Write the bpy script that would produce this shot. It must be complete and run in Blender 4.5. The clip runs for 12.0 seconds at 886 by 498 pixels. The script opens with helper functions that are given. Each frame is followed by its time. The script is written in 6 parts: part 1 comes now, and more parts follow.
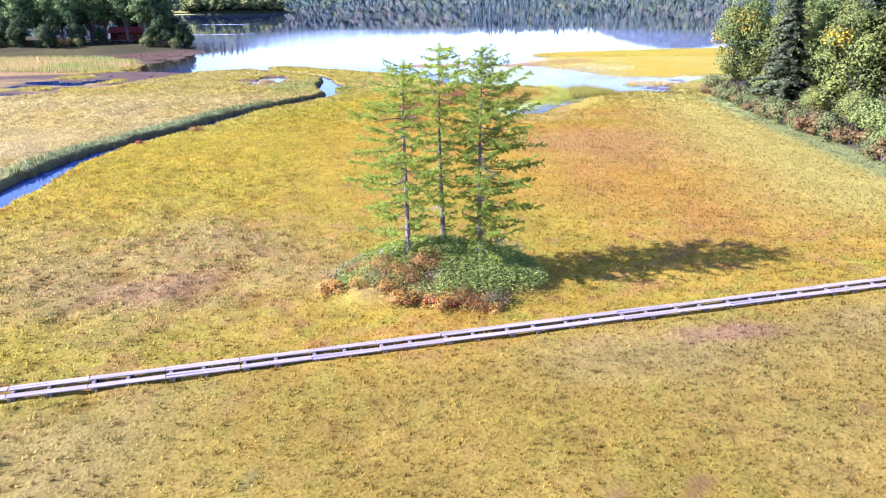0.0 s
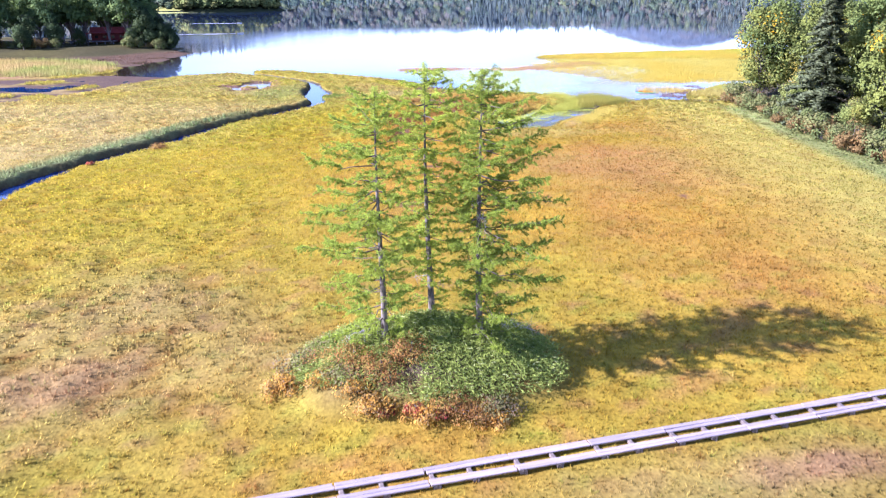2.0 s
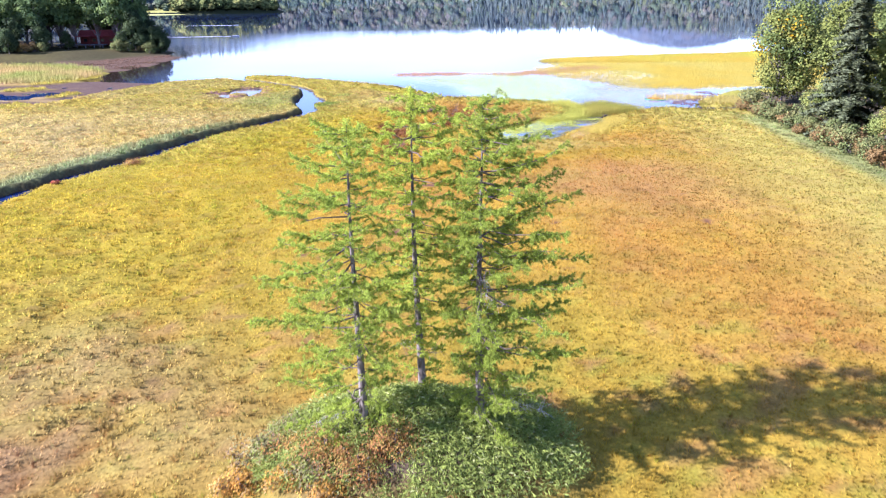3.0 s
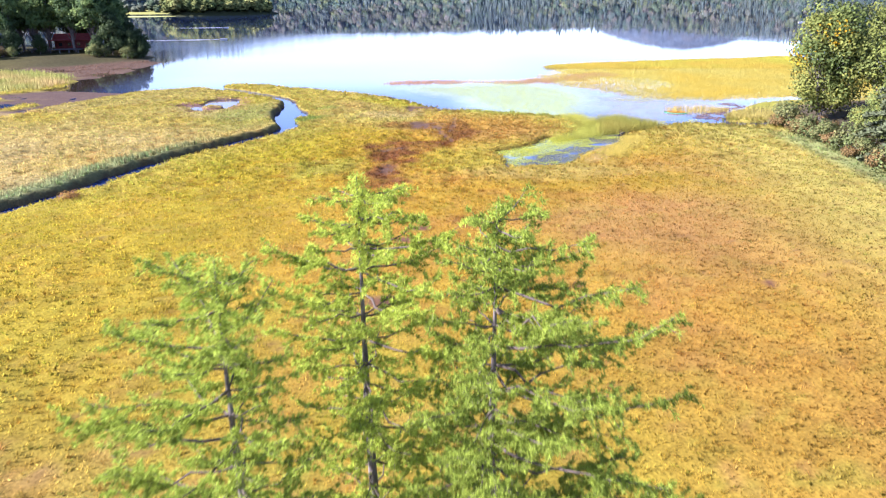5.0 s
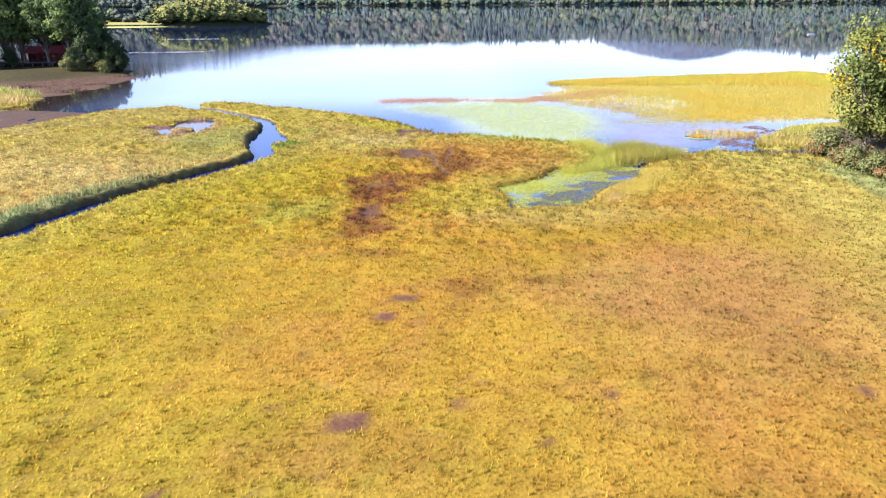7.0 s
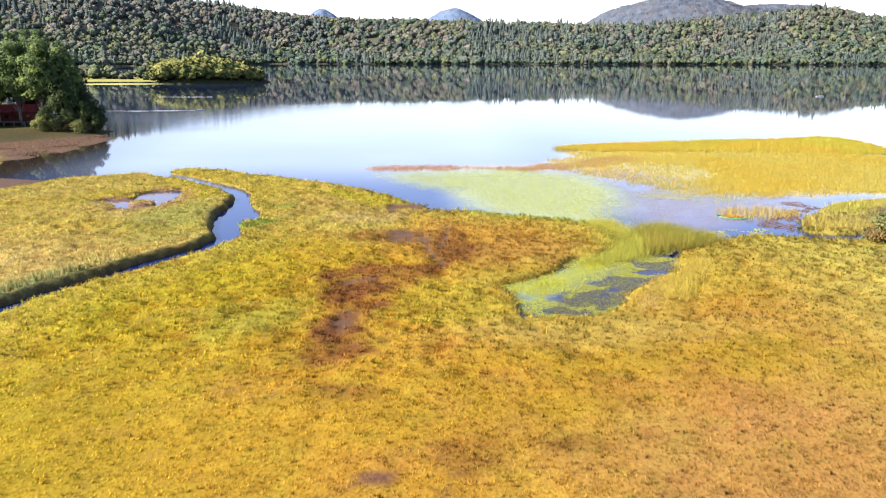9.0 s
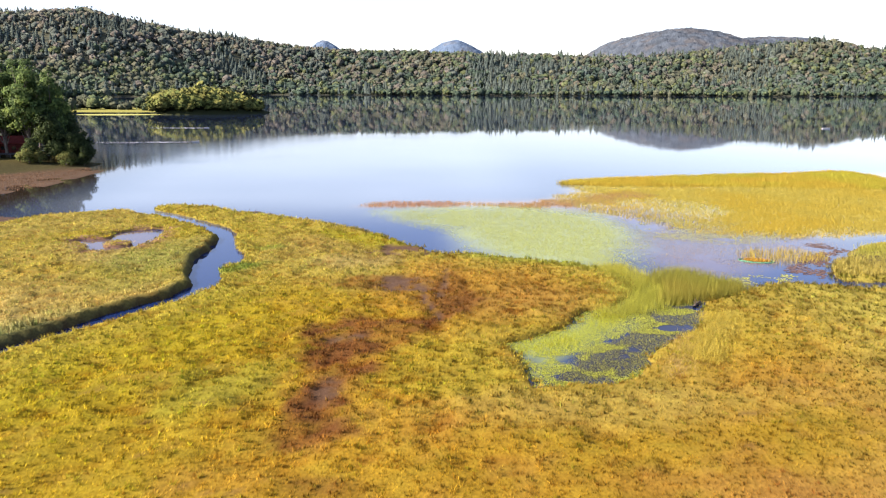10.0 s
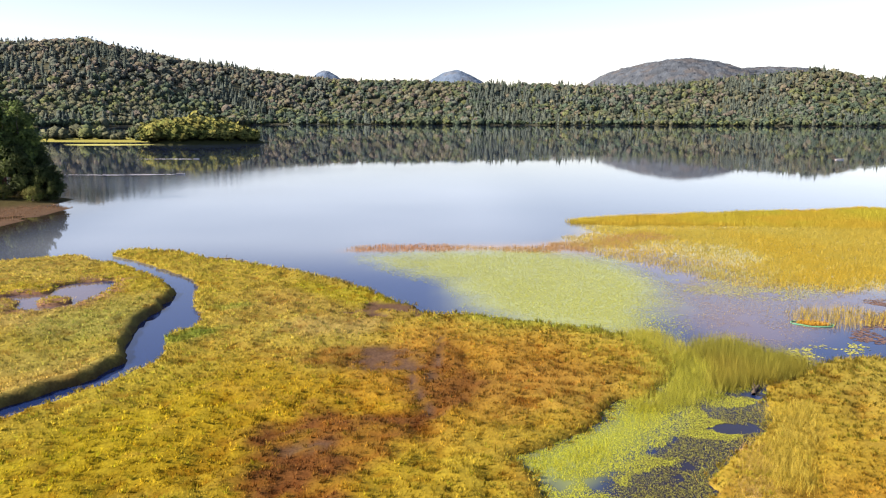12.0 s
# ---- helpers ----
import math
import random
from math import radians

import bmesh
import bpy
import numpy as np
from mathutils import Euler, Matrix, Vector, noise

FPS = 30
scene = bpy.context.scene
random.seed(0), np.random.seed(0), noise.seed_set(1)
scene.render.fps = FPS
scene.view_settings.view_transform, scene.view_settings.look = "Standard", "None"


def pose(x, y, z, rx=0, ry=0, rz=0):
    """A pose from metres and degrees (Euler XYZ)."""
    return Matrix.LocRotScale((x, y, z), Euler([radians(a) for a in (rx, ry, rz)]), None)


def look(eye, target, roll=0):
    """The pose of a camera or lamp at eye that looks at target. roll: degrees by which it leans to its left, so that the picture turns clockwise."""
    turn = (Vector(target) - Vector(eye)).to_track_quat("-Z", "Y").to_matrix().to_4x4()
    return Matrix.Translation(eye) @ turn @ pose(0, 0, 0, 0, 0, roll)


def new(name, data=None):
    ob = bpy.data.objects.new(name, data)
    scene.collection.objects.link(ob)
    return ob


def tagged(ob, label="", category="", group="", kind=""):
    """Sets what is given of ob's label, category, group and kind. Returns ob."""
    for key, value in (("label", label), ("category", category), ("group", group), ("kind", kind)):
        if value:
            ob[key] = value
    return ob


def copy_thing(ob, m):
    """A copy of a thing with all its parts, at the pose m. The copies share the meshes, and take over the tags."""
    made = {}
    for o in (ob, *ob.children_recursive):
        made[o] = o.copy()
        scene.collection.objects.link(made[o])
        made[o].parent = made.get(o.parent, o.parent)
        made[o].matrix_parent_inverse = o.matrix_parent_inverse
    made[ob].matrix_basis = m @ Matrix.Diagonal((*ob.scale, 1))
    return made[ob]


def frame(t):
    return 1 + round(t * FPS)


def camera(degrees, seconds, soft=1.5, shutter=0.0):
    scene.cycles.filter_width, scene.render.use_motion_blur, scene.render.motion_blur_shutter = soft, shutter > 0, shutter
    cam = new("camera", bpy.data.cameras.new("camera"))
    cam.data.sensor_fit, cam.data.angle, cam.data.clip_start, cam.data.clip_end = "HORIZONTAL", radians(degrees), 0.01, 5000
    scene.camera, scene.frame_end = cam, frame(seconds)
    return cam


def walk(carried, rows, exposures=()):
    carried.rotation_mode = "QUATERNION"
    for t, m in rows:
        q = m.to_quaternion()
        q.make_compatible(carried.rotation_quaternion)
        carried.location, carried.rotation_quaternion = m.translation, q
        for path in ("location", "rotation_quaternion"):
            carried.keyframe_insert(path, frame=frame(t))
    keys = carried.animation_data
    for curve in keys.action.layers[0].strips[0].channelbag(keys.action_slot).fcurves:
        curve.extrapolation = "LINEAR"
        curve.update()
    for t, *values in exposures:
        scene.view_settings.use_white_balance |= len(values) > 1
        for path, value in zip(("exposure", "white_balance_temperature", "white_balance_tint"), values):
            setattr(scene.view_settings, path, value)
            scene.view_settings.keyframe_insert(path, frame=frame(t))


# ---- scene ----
cam = camera(58.5, 12.0, soft=1.15, shutter=0.4)
PATH = [
    (0, (0.246, 0.509, 20.708), (0.259, 2.405, 20.071), -0.2),
    (0.5, (0.423, 3.621, 20.674), (0.436, 5.516, 20.036), -0.2),
    (1, (0.623, 7.009, 20.68), (0.636, 8.904, 20.04), -0.2),
    (1.5, (0.798, 10.783, 20.747), (0.811, 12.678, 20.106), -0.3),
    (2, (1.056, 14.905, 20.836), (1.068, 16.799, 20.193), -0.2),
    (2.5, (1.291, 19.135, 20.884), (1.301, 21.03, 20.242), -0.2),
    (3, (1.519, 23.371, 20.919), (1.528, 25.265, 20.278), -0.3),
    (5, (2.103, 39.49, 20.745), (2.114, 41.385, 20.106), -0.3),
    (5.5, (2.272, 43.317, 20.724), (2.284, 45.212, 20.084), -0.3),
    (6, (2.485, 46.934, 20.707), (2.495, 48.83, 20.069), -0.4),
    (6.5, (2.638, 50.534, 20.678), (2.65, 52.431, 20.045), -0.3),
    (8.5, (3.209, 67.417, 20.605), (3.226, 69.349, 20.087), 0.1),
    (9, (3.381, 71.552, 20.59), (3.398, 73.493, 20.107), 0.2),
    (9.5, (3.518, 75.724, 20.591), (3.534, 77.674, 20.144), 0.2),
    (10, (3.682, 79.843, 20.552), (3.697, 81.801, 20.142), 0.3),
    (10.5, (3.907, 83.921, 20.518), (3.922, 85.886, 20.146), 0.3),
    (11, (4.122, 87.874, 20.507), (4.136, 89.843, 20.162), 0.3),
    (11.5, (4.235, 91.778, 20.542), (4.249, 93.749, 20.202), 0.3),
    (12, (4.417, 95.706, 20.57), (4.43, 97.677, 20.231), 0.3),
]
# seconds, stops, kelvin, tint
EXPOSURE = [(0.0, 1.60, 5020, 44), (5.0, 1.52, 5380, 39), (6.7, 1.36, 5600, 36), (8.5, 1.32, 6200, 30), (10.5, 0.87, 6900, 28), (12.0, 0.79, 7250, 28)]
walk(cam, [(t, look(eye, target, roll)) for t, eye, target, roll in PATH], EXPOSURE)

# ---- daylight: low autumn sun from the west-south-west, clear sky ----
SUN = Vector((-25.0, -7.5, 16.6)).normalized()
world = bpy.data.worlds.new("world")
scene.world = world
world.use_nodes = True
wn, wl = world.node_tree.nodes, world.node_tree.links
sky = wn.new("ShaderNodeTexSky")
sky.sky_type, sky.sun_disc = "NISHITA", False
sky.sun_elevation, sky.sun_rotation = math.asin(SUN.z), math.atan2(SUN.x, SUN.y)
sky.air_density, sky.dust_density, sky.altitude = 1.0, 1.6, 1600.0
wl.new(sky.outputs["Color"], wn["Background"].inputs["Color"])
wn["Background"].inputs["Strength"].default_value = 0.135
lamp = bpy.data.lights.new("sun", "SUN")
lamp.energy, lamp.angle, lamp.color = 5.8, radians(0.55), (1.0, 0.95, 0.86)
sun = new("sun", lamp)
sun.matrix_world = look(SUN * 200, (0, 0, 0))

WATER = -0.35          # level of the lake; the marsh lies at 0
rng = np.random.default_rng(7)


# ---- numpy noise ----
TABLE = np.random.default_rng(3).random((256, 256))


def value_noise(x, y):
    xi, yi = np.floor(x).astype(int), np.floor(y).astype(int)
    fx, fy = x - xi, y - yi
    fx, fy = fx * fx * (3 - 2 * fx), fy * fy * (3 - 2 * fy)
    a, b = TABLE[xi & 255, yi & 255], TABLE[(xi + 1) & 255, yi & 255]
    c, d = TABLE[xi & 255, (yi + 1) & 255], TABLE[(xi + 1) & 255, (yi + 1) & 255]
    return (a + (b - a) * fx) * (1 - fy) + (c + (d - c) * fx) * fy


def fbm(x, y, size, octaves=3, shift=0.0):
    """Smooth noise from 0 to 1 whose largest features are size metres wide."""
    total, weight, amp = 0.0, 0.0, 1.0
    for o in range(octaves):
        k = 2.0 ** o / size
        total = total + amp * value_noise(x * k + 17.3 * o + shift, y * k + 41.7 * o + shift)
        weight, amp = weight + amp, amp * 0.55
    return total / weight


def smooth(a, b, v):
    t = np.clip((v - a) / (b - a), 0, 1)
    return t * t * (3 - 2 * t)


def rounded(points, steps=5, closed=True):
    """A Catmull-Rom curve through points."""
    p = np.array(points, float)
    n, out = len(p), []
    for i in range(n if closed else n - 1):
        g = [p[(i + k) % n] if closed else p[min(max(i + k, 0), n - 1)] for k in (-1, 0, 1, 2)]
        for s in range(steps):
            t = s / steps
            out.append(0.5 * (2 * g[1] + (g[2] - g[0]) * t + (2 * g[0] - 5 * g[1] + 4 * g[2] - g[3]) * t * t
                              + (3 * g[1] - g[0] - 3 * g[2] + g[3]) * t ** 3))
    if not closed:
        out.append(p[-1])
    return np.array(out)


def signed(poly, x, y):
    """Distance to the outline of a polygon, positive inside; only good to about 40 m."""
    near = np.full(x.shape, 1e9)
    inside = np.zeros(x.shape, bool)
    for (ax, ay), (bx, by) in zip(poly, np.roll(poly, -1, axis=0)):
        dx, dy = bx - ax, by - ay
        t = np.clip(((x - ax) * dx + (y - ay) * dy) / (dx * dx + dy * dy + 1e-9), 0, 1)
        near = np.minimum(near, (x - ax - t * dx) ** 2 + (y - ay - t * dy) ** 2)
        if ay != by:
            inside ^= ((ay > y) != (by > y)) & (x < ax + (y - ay) * dx / dy)
    d = np.sqrt(near)
    return np.where(inside, d, -d)


def blob(x, y, cx, cy, rx, ry, turn=0.0, soft=0.35, shift=0.0):
    """1 inside an uneven ellipse, 0 outside."""
    c, s = math.cos(radians(turn)), math.sin(radians(turn))
    u, v = ((x - cx) * c + (y - cy) * s) / rx, (-(x - cx) * s + (y - cy) * c) / ry
    r = np.sqrt(u * u + v * v) + (fbm(x, y, max(rx, ry) * 0.6, 3, shift) - 0.5) * 1.1
    return 1 - smooth(1 - soft, 1 + soft, r)


# ---- plan of land and water ----
STREAM_EAST = [(-95, 30), (-60, 52), (-44.5, 72), (-43, 80), (-43.1, 89), (-43.4, 99), (-42.2, 106), (-39.6, 113), (-36.5, 121.2),
               (-34.7, 125.4), (-31.3, 135.5), (-28.9, 141.7), (-26, 146.2), (-23.2, 151), (-20.4, 156.5), (-19.4, 161),
               (-20.9, 166.8), (-19.6, 173.5), (-22, 180.5), (-24.9, 189.5), (-28.8, 196.1), (-33.6, 201), (-38.4, 206), (-42.6, 209.6)]
SHORE = [(-43.5, 213.2), (-40.5, 214.6), (-33.3, 212.4), (-26.8, 206.3), (-23.8, 205.3), (-16.5, 200.1), (-11.3, 195.8), (-4.8, 189.2),
         (-2.3, 185.0), (1.5, 180.2), (3.5, 176.8), (7.7, 175.9), (11.7, 174.1), (17, 171.6), (22.4, 168.3), (25, 163), (23.8, 157.5)]
POND = [(20.5, 152.3), (18.3, 151.4), (16.4, 149), (14.4, 145.9), (11.3, 143.2), (8.8, 141.9), (10.2, 138.9), (10.6, 135.6), (10.6, 131.8),
        (12.5, 132.4), (15.3, 132.7), (18.9, 134.5), (20.5, 138.5), (24.9, 143.5), (28, 148.5), (29.6, 153.6)]
EAST = [(33.2, 156.2), (37.2, 160.3), (40.8, 161.3), (46.4, 160.4), (52, 159.5), (58, 160.2), (62, 163.5), (58.5, 164.4), (53, 162.8),
        (48.4, 163.8), (49.5, 169), (53.8, 174.5), (59.4, 181.6), (66.9, 185.6), (90, 190), (140, 200)]
STREAM_WEST = [(-100, 36), (-64, 58), (-48.5, 76), (-46.9, 84), (-46.6, 90), (-46, 96), (-44.8, 103), (-42.5, 109.5), (-39.5, 118),
               (-37.2, 124), (-35.2, 129.5), (-33, 136), (-29.8, 142.5), (-26.4, 149.5), (-23.4, 154.6), (-22.2, 159), (-23.4, 164),
               (-24.9, 170), (-25.4, 178), (-26, 184), (-27.4, 188), (-31, 193.6), (-35.7, 199), (-40, 203), (-44, 206.4)]
WEST_SHORE = [(-48.6, 209.1), (-53.1, 206.8), (-57.5, 204.7), (-60.6, 199.4), (-63.8, 188), (-67.6, 175), (-71, 165), (-78, 157), (-95, 150), (-130, 145)]
FRINGE = [(-160, 190), (-130, 192), (-102, 196), (-88, 199), (-79.5, 206), (-78.5, 217), (-83, 229), (-92, 240), (-110, 246), (-160, 240)]
BAR = [(-76, 271), (-75, 259), (-74.5, 247), (-75.5, 236), (-80.5, 225), (-95, 228), (-110, 240), (-108, 262), (-92, 272), (-84, 277)]
HEADLAND = [(-82.5, 277), (-85, 288), (-94, 298), (-112, 316), (-150, 330), (-230, 350), (-320, 330), (-320, 250), (-180, 244), (-140, 248),
            (-117, 252), (-100, 256), (-90, 267)]


def wiggle(poly, size):
    """Small bays and tufts along a shore."""
    x, y = poly[:, 0], poly[:, 1]
    return poly + np.stack([fbm(x, y, 1.8, 3, 5.0) - 0.5, fbm(x, y, 1.8, 3, 9.0) - 0.5], 1) * size


east_poly = np.vstack([wiggle(rounded(STREAM_EAST + SHORE + POND + EAST, 9, False), 1.7),
                       [(600, 300), (6000, 300), (6000, -4000), (-6000, -4000), (-6000, -200), (-300, -60)]])
west_poly = np.vstack([wiggle(rounded(STREAM_WEST + WEST_SHORE, 9, False), 1.5), [(-300, 140), (-6000, 140), (-6000, -150), (-300, -40)]])
pool_poly = rounded([(-39.6, 177.4), (-41.6, 181.3), (-44.5, 182.6), (-44.0, 184.4), (-41.0, 184.8), (-40.6, 187.4), (-40.2, 190.4), (-36.9, 192.2), (-35.1, 190.0), (-34.5, 183.2), (-35.0, 180.2), (-36.4, 177.8)], 4)
islet_poly = rounded([(-40.0, 180.6), (-39.6, 182.8), (-37.2, 182.9), (-36.0, 181.2), (-37.1, 179.4), (-38.9, 179.3)], 3)
fringe_poly, bar_poly, head_poly = (rounded(p, 5) for p in (FRINGE, BAR, HEADLAND))

KNOLL = (0.6, 55.0)


def knoll(x, y):
    """The low knoll under the larches, 0 to 1."""
    r = np.sqrt(((x - KNOLL[0]) / 9.4) ** 2 + ((y - KNOLL[1] - 0.10 * (x - KNOLL[0])) / 7.0) ** 2)
    r = r + (fbm(x, y, 4.0, 2) - 0.5) * 0.3
    return 1 - smooth(0.12, 1.03, r)


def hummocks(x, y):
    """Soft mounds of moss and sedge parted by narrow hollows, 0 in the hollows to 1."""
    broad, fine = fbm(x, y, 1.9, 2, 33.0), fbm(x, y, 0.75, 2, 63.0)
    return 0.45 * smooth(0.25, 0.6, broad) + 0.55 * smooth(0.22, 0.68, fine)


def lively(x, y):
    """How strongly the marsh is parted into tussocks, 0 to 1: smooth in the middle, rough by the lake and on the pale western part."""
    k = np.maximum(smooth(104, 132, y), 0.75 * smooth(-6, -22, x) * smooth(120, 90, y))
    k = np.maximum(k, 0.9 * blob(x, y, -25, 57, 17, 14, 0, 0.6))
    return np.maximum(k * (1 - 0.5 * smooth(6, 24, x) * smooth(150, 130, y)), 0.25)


def land(x, y):
    """Distance into dry land, in metres; negative over water."""
    d = np.maximum(signed(east_poly, x, y), signed(west_poly, x, y))
    d = np.maximum(d, signed(fringe_poly, x, y))
    d = np.maximum(d, signed(head_poly, x, y))
    # grassy islands in the muddy inlet
    for cx, cy, rx, ry, turn in ((-74.5, 166, 3.0, 5.0, 30), (-86, 191, 5.0, 2.4, 15), (-84, 170, 4.0, 3.0, 0), (-73, 182, 1.6, 4.0, -20), (-96, 168, 6.0, 4.0, 0)):
        d = np.maximum(d, 2.0 * blob(x, y, cx, cy, rx, ry, turn, 0.4, cx) - 1.0)
    pool = signed(pool_poly, x, y) + 0.3 + (fbm(x, y, 2.2, 3, 6.0) - 0.5) * 1.8
    pool = np.minimum(pool, -signed(islet_poly, x, y) - (fbm(x, y, 1.2, 2, 16.0) - 0.5) * 1.0)
    return np.where(pool > -1.0, np.minimum(d, -pool), d)


def mudflat(x, y):
    """Bare mud by the western inlet and the bar, 0 to 1."""
    inlet = rounded([(-59, 202), (-62, 190), (-65.5, 175), (-69, 164), (-76, 155), (-95, 148), (-130, 143), (-160, 143), (-160, 192), (-130, 193),
                     (-102, 197), (-86, 201), (-78, 208), (-70, 206)], 4)
    m = smooth(-1.0, 1.5, signed(inlet, x, y))
    return np.maximum(m, smooth(-3.0, 1.0, signed(bar_poly, x, y)))


def ground_height(x, y, d=None):
    d = land(x, y) if d is None else d
    top = 0.10 * (fbm(x, y, 3.0, 3) - 0.5) + 0.22 * (fbm(x, y, 22.0, 2, 3.0) - 0.5) * smooth(0.5, 6, d)
    top = top + 0.50 * lively(x, y) * (hummocks(x, y) - 0.7) * smooth(0.2, 2, d)
    top = top - 0.22 * np.maximum(mud_area(x, y), trail(x, y)) * smooth(0.2, 1.5, d)
    west = signed(west_poly, x, y)
    top = top + 0.50 * smooth(-0.5, 0.5, west) * smooth(6, 1, west) * smooth(200, 180, y)
    top = np.where(d > 0.6, np.maximum(top, -0.24), top)
    top = top + 2.35 * knoll(x, y)
    z = -1.5 + (1.5 + top) * smooth(-0.55, 0.3, d)
    z = np.where(d < -0.75, z - 1.5 * smooth(0.75, 25, -d), z)
    m = mudflat(x, y)
    z = np.where(d < 0.3, np.maximum(z, -1.5 + m * (1.17 + 0.16 * (fbm(x, y, 5.0, 3, 88.0) - 0.46))), z)
    z = z + 1.6 * smooth(0, 14, signed(head_poly, x, y))
    return z + 3.0 * smooth(53, 75, x) * smooth(186, 160, y) * smooth(50, 75, y)


GOLD, ORANGE, LIME = (0.61, 0.39, 0.036), (0.59, 0.30, 0.050), (0.46, 0.42, 0.022)
BEIGE, OLIVE, RUST = (0.47, 0.345, 0.125), (0.44, 0.335, 0.055), (0.27, 0.118, 0.036)
SEDGE, PINK, PEAT = (0.25, 0.32, 0.13), (0.50, 0.27, 0.17), (0.12, 0.062, 0.035)
GREEN, STRAW, MUD = (0.22, 0.34, 0.05), (0.56, 0.44, 0.21), (0.13, 0.078, 0.045)


def mix(col, other, f):
    f, other = np.clip(f, 0, 1)[:, None], np.asarray(other)
    return col * (1 - f) + other * f


def peat_marks(x, y):
    """Bare dark hollows in the marsh, 0 to 1."""
    m = np.zeros(x.shape)
    for cx, cy, r in ((-1.7, 89.8, 1.1), (0.4, 107.2, 0.9), (-0.9, 103.7, 0.8), (12.4, 92.9, 0.45), (26.2, 93.0, 0.5), (3.0, 81.0, 0.5),
                      (-1.5, 87.5, 0.35), (4.2, 92.1, 0.35), (-9.5, 83.5, 0.4), (8.2, 88.0, 0.3)):
        m = np.maximum(m, blob(x, y, cx, cy, r * 1.1, r * 0.9, 30, 0.25, cx))
    specks = 0.6 * smooth(0.80, 0.84, fbm(x, y, 1.3, 2, 77.0)) * smooth(0.45, 0.65, fbm(x, y, 14.0, 2, 12.0))
    return np.maximum(m, specks * 0.8)


RUST_HOLLOW = [(-6.4, 144.2), (-4.5, 148.7), (-0.5, 147.8), (3.2, 149), (5, 146), (3.7, 143.6), (0.8, 140.3), (-1.2, 134.8), (-2.3, 131),
               (-1.6, 127.8), (-1.9, 122.6), (-4.8, 122.8), (-5.6, 127), (-5.8, 131.1), (-6.4, 136.9)]
RUST_SLOPE = [(3.0, 148), (2.4, 153), (2.6, 158), (4.0, 163), (5.4, 165.5), (7, 160), (7.8, 154), (6, 149.5)]
MUD_NOTCH = [(-7.3, 177.3), (-4.0, 180.4), (-2.1, 181.6), (0.6, 180.6), (2.4, 178.2), (2.9, 175.8), (0.1, 174.6), (-3.5, 175.6), (-6.0, 176.4)]
MUD_ISLET = [(-2.6, 162.6), (0.1, 164.4), (2.9, 162.2), (2.7, 158.6), (0.5, 157.0), (-2.1, 157.8)]
TRAILS = [[(4.7, 167.0), (4.8, 162.5), (4.2, 158.5), (4.1, 155.0)], [(2.0, 158.5), (2.3, 156.0), (2.9, 152.6), (4.2, 147.5)]]


def patch(poly, x, y, soft, size, shift, ragged):
    """1 inside a ragged outline, 0 outside."""
    return smooth(-soft, soft, signed(rounded(poly, 3), x, y) + (fbm(x, y, size, 3, shift) - 0.5) * ragged)


def rust_area(x, y):
    m = np.maximum(patch(RUST_HOLLOW, x, y, 0.9, 2.6, 7.0, 5.0), 0.85 * patch(RUST_SLOPE, x, y, 0.9, 2.0, 9.0, 4.0))
    for cx, cy, rx, ry, a, k in ((-2.6, 160.8, 4.4, 3.2, 10, 0.9), (5.2, 109.8, 2.3, 1.8, 0, 0.6), (10.4, 110.6, 1.5, 0.9, 0, 0.5), (-2.0, 117.5, 2.6, 1.2, -15, 0.5)):
        m = np.maximum(m, k * blob(x, y, cx, cy, rx, ry, a, 0.5, cx))
    return m


def mud_area(x, y):
    """Bare wet peat between the plants, 0 to 1."""
    m = np.maximum(patch(MUD_NOTCH, x, y, 0.5, 1.6, 3.0, 2.2), patch(MUD_ISLET, x, y, 0.7, 1.4, 13.0, 3.4))
    m = np.maximum(m, 0.8 * blob(x, y, -3.6, 142.5, 1.6, 1.0, 20, 0.5, 2.0))
    m = np.maximum(m, 0.7 * blob(x, y, -4.0, 131.0, 1.0, 2.6, 10, 0.5, 5.0))
    return m * (1 - 0.85 * smooth(0.5, 0.6, fbm(x, y, 1.2, 3, 66.0)))


def trail(x, y):
    """Narrow trodden furrows, 0 to 1."""
    near = np.full(x.shape, 1e9)
    for line in TRAILS:
        q = rounded(line, 4, False)
        for (ax, ay), (bx, by) in zip(q, q[1:]):
            t = np.clip(((x - ax) * (bx - ax) + (y - ay) * (by - ay)) / ((bx - ax) ** 2 + (by - ay) ** 2), 0, 1)
            near = np.minimum(near, np.hypot(x - ax - t * (bx - ax), y - ay - t * (by - ay)))
    return 1 - smooth(0.12, 0.5, near + (fbm(x, y, 1.0, 2, 51.0) - 0.5) * 0.5)


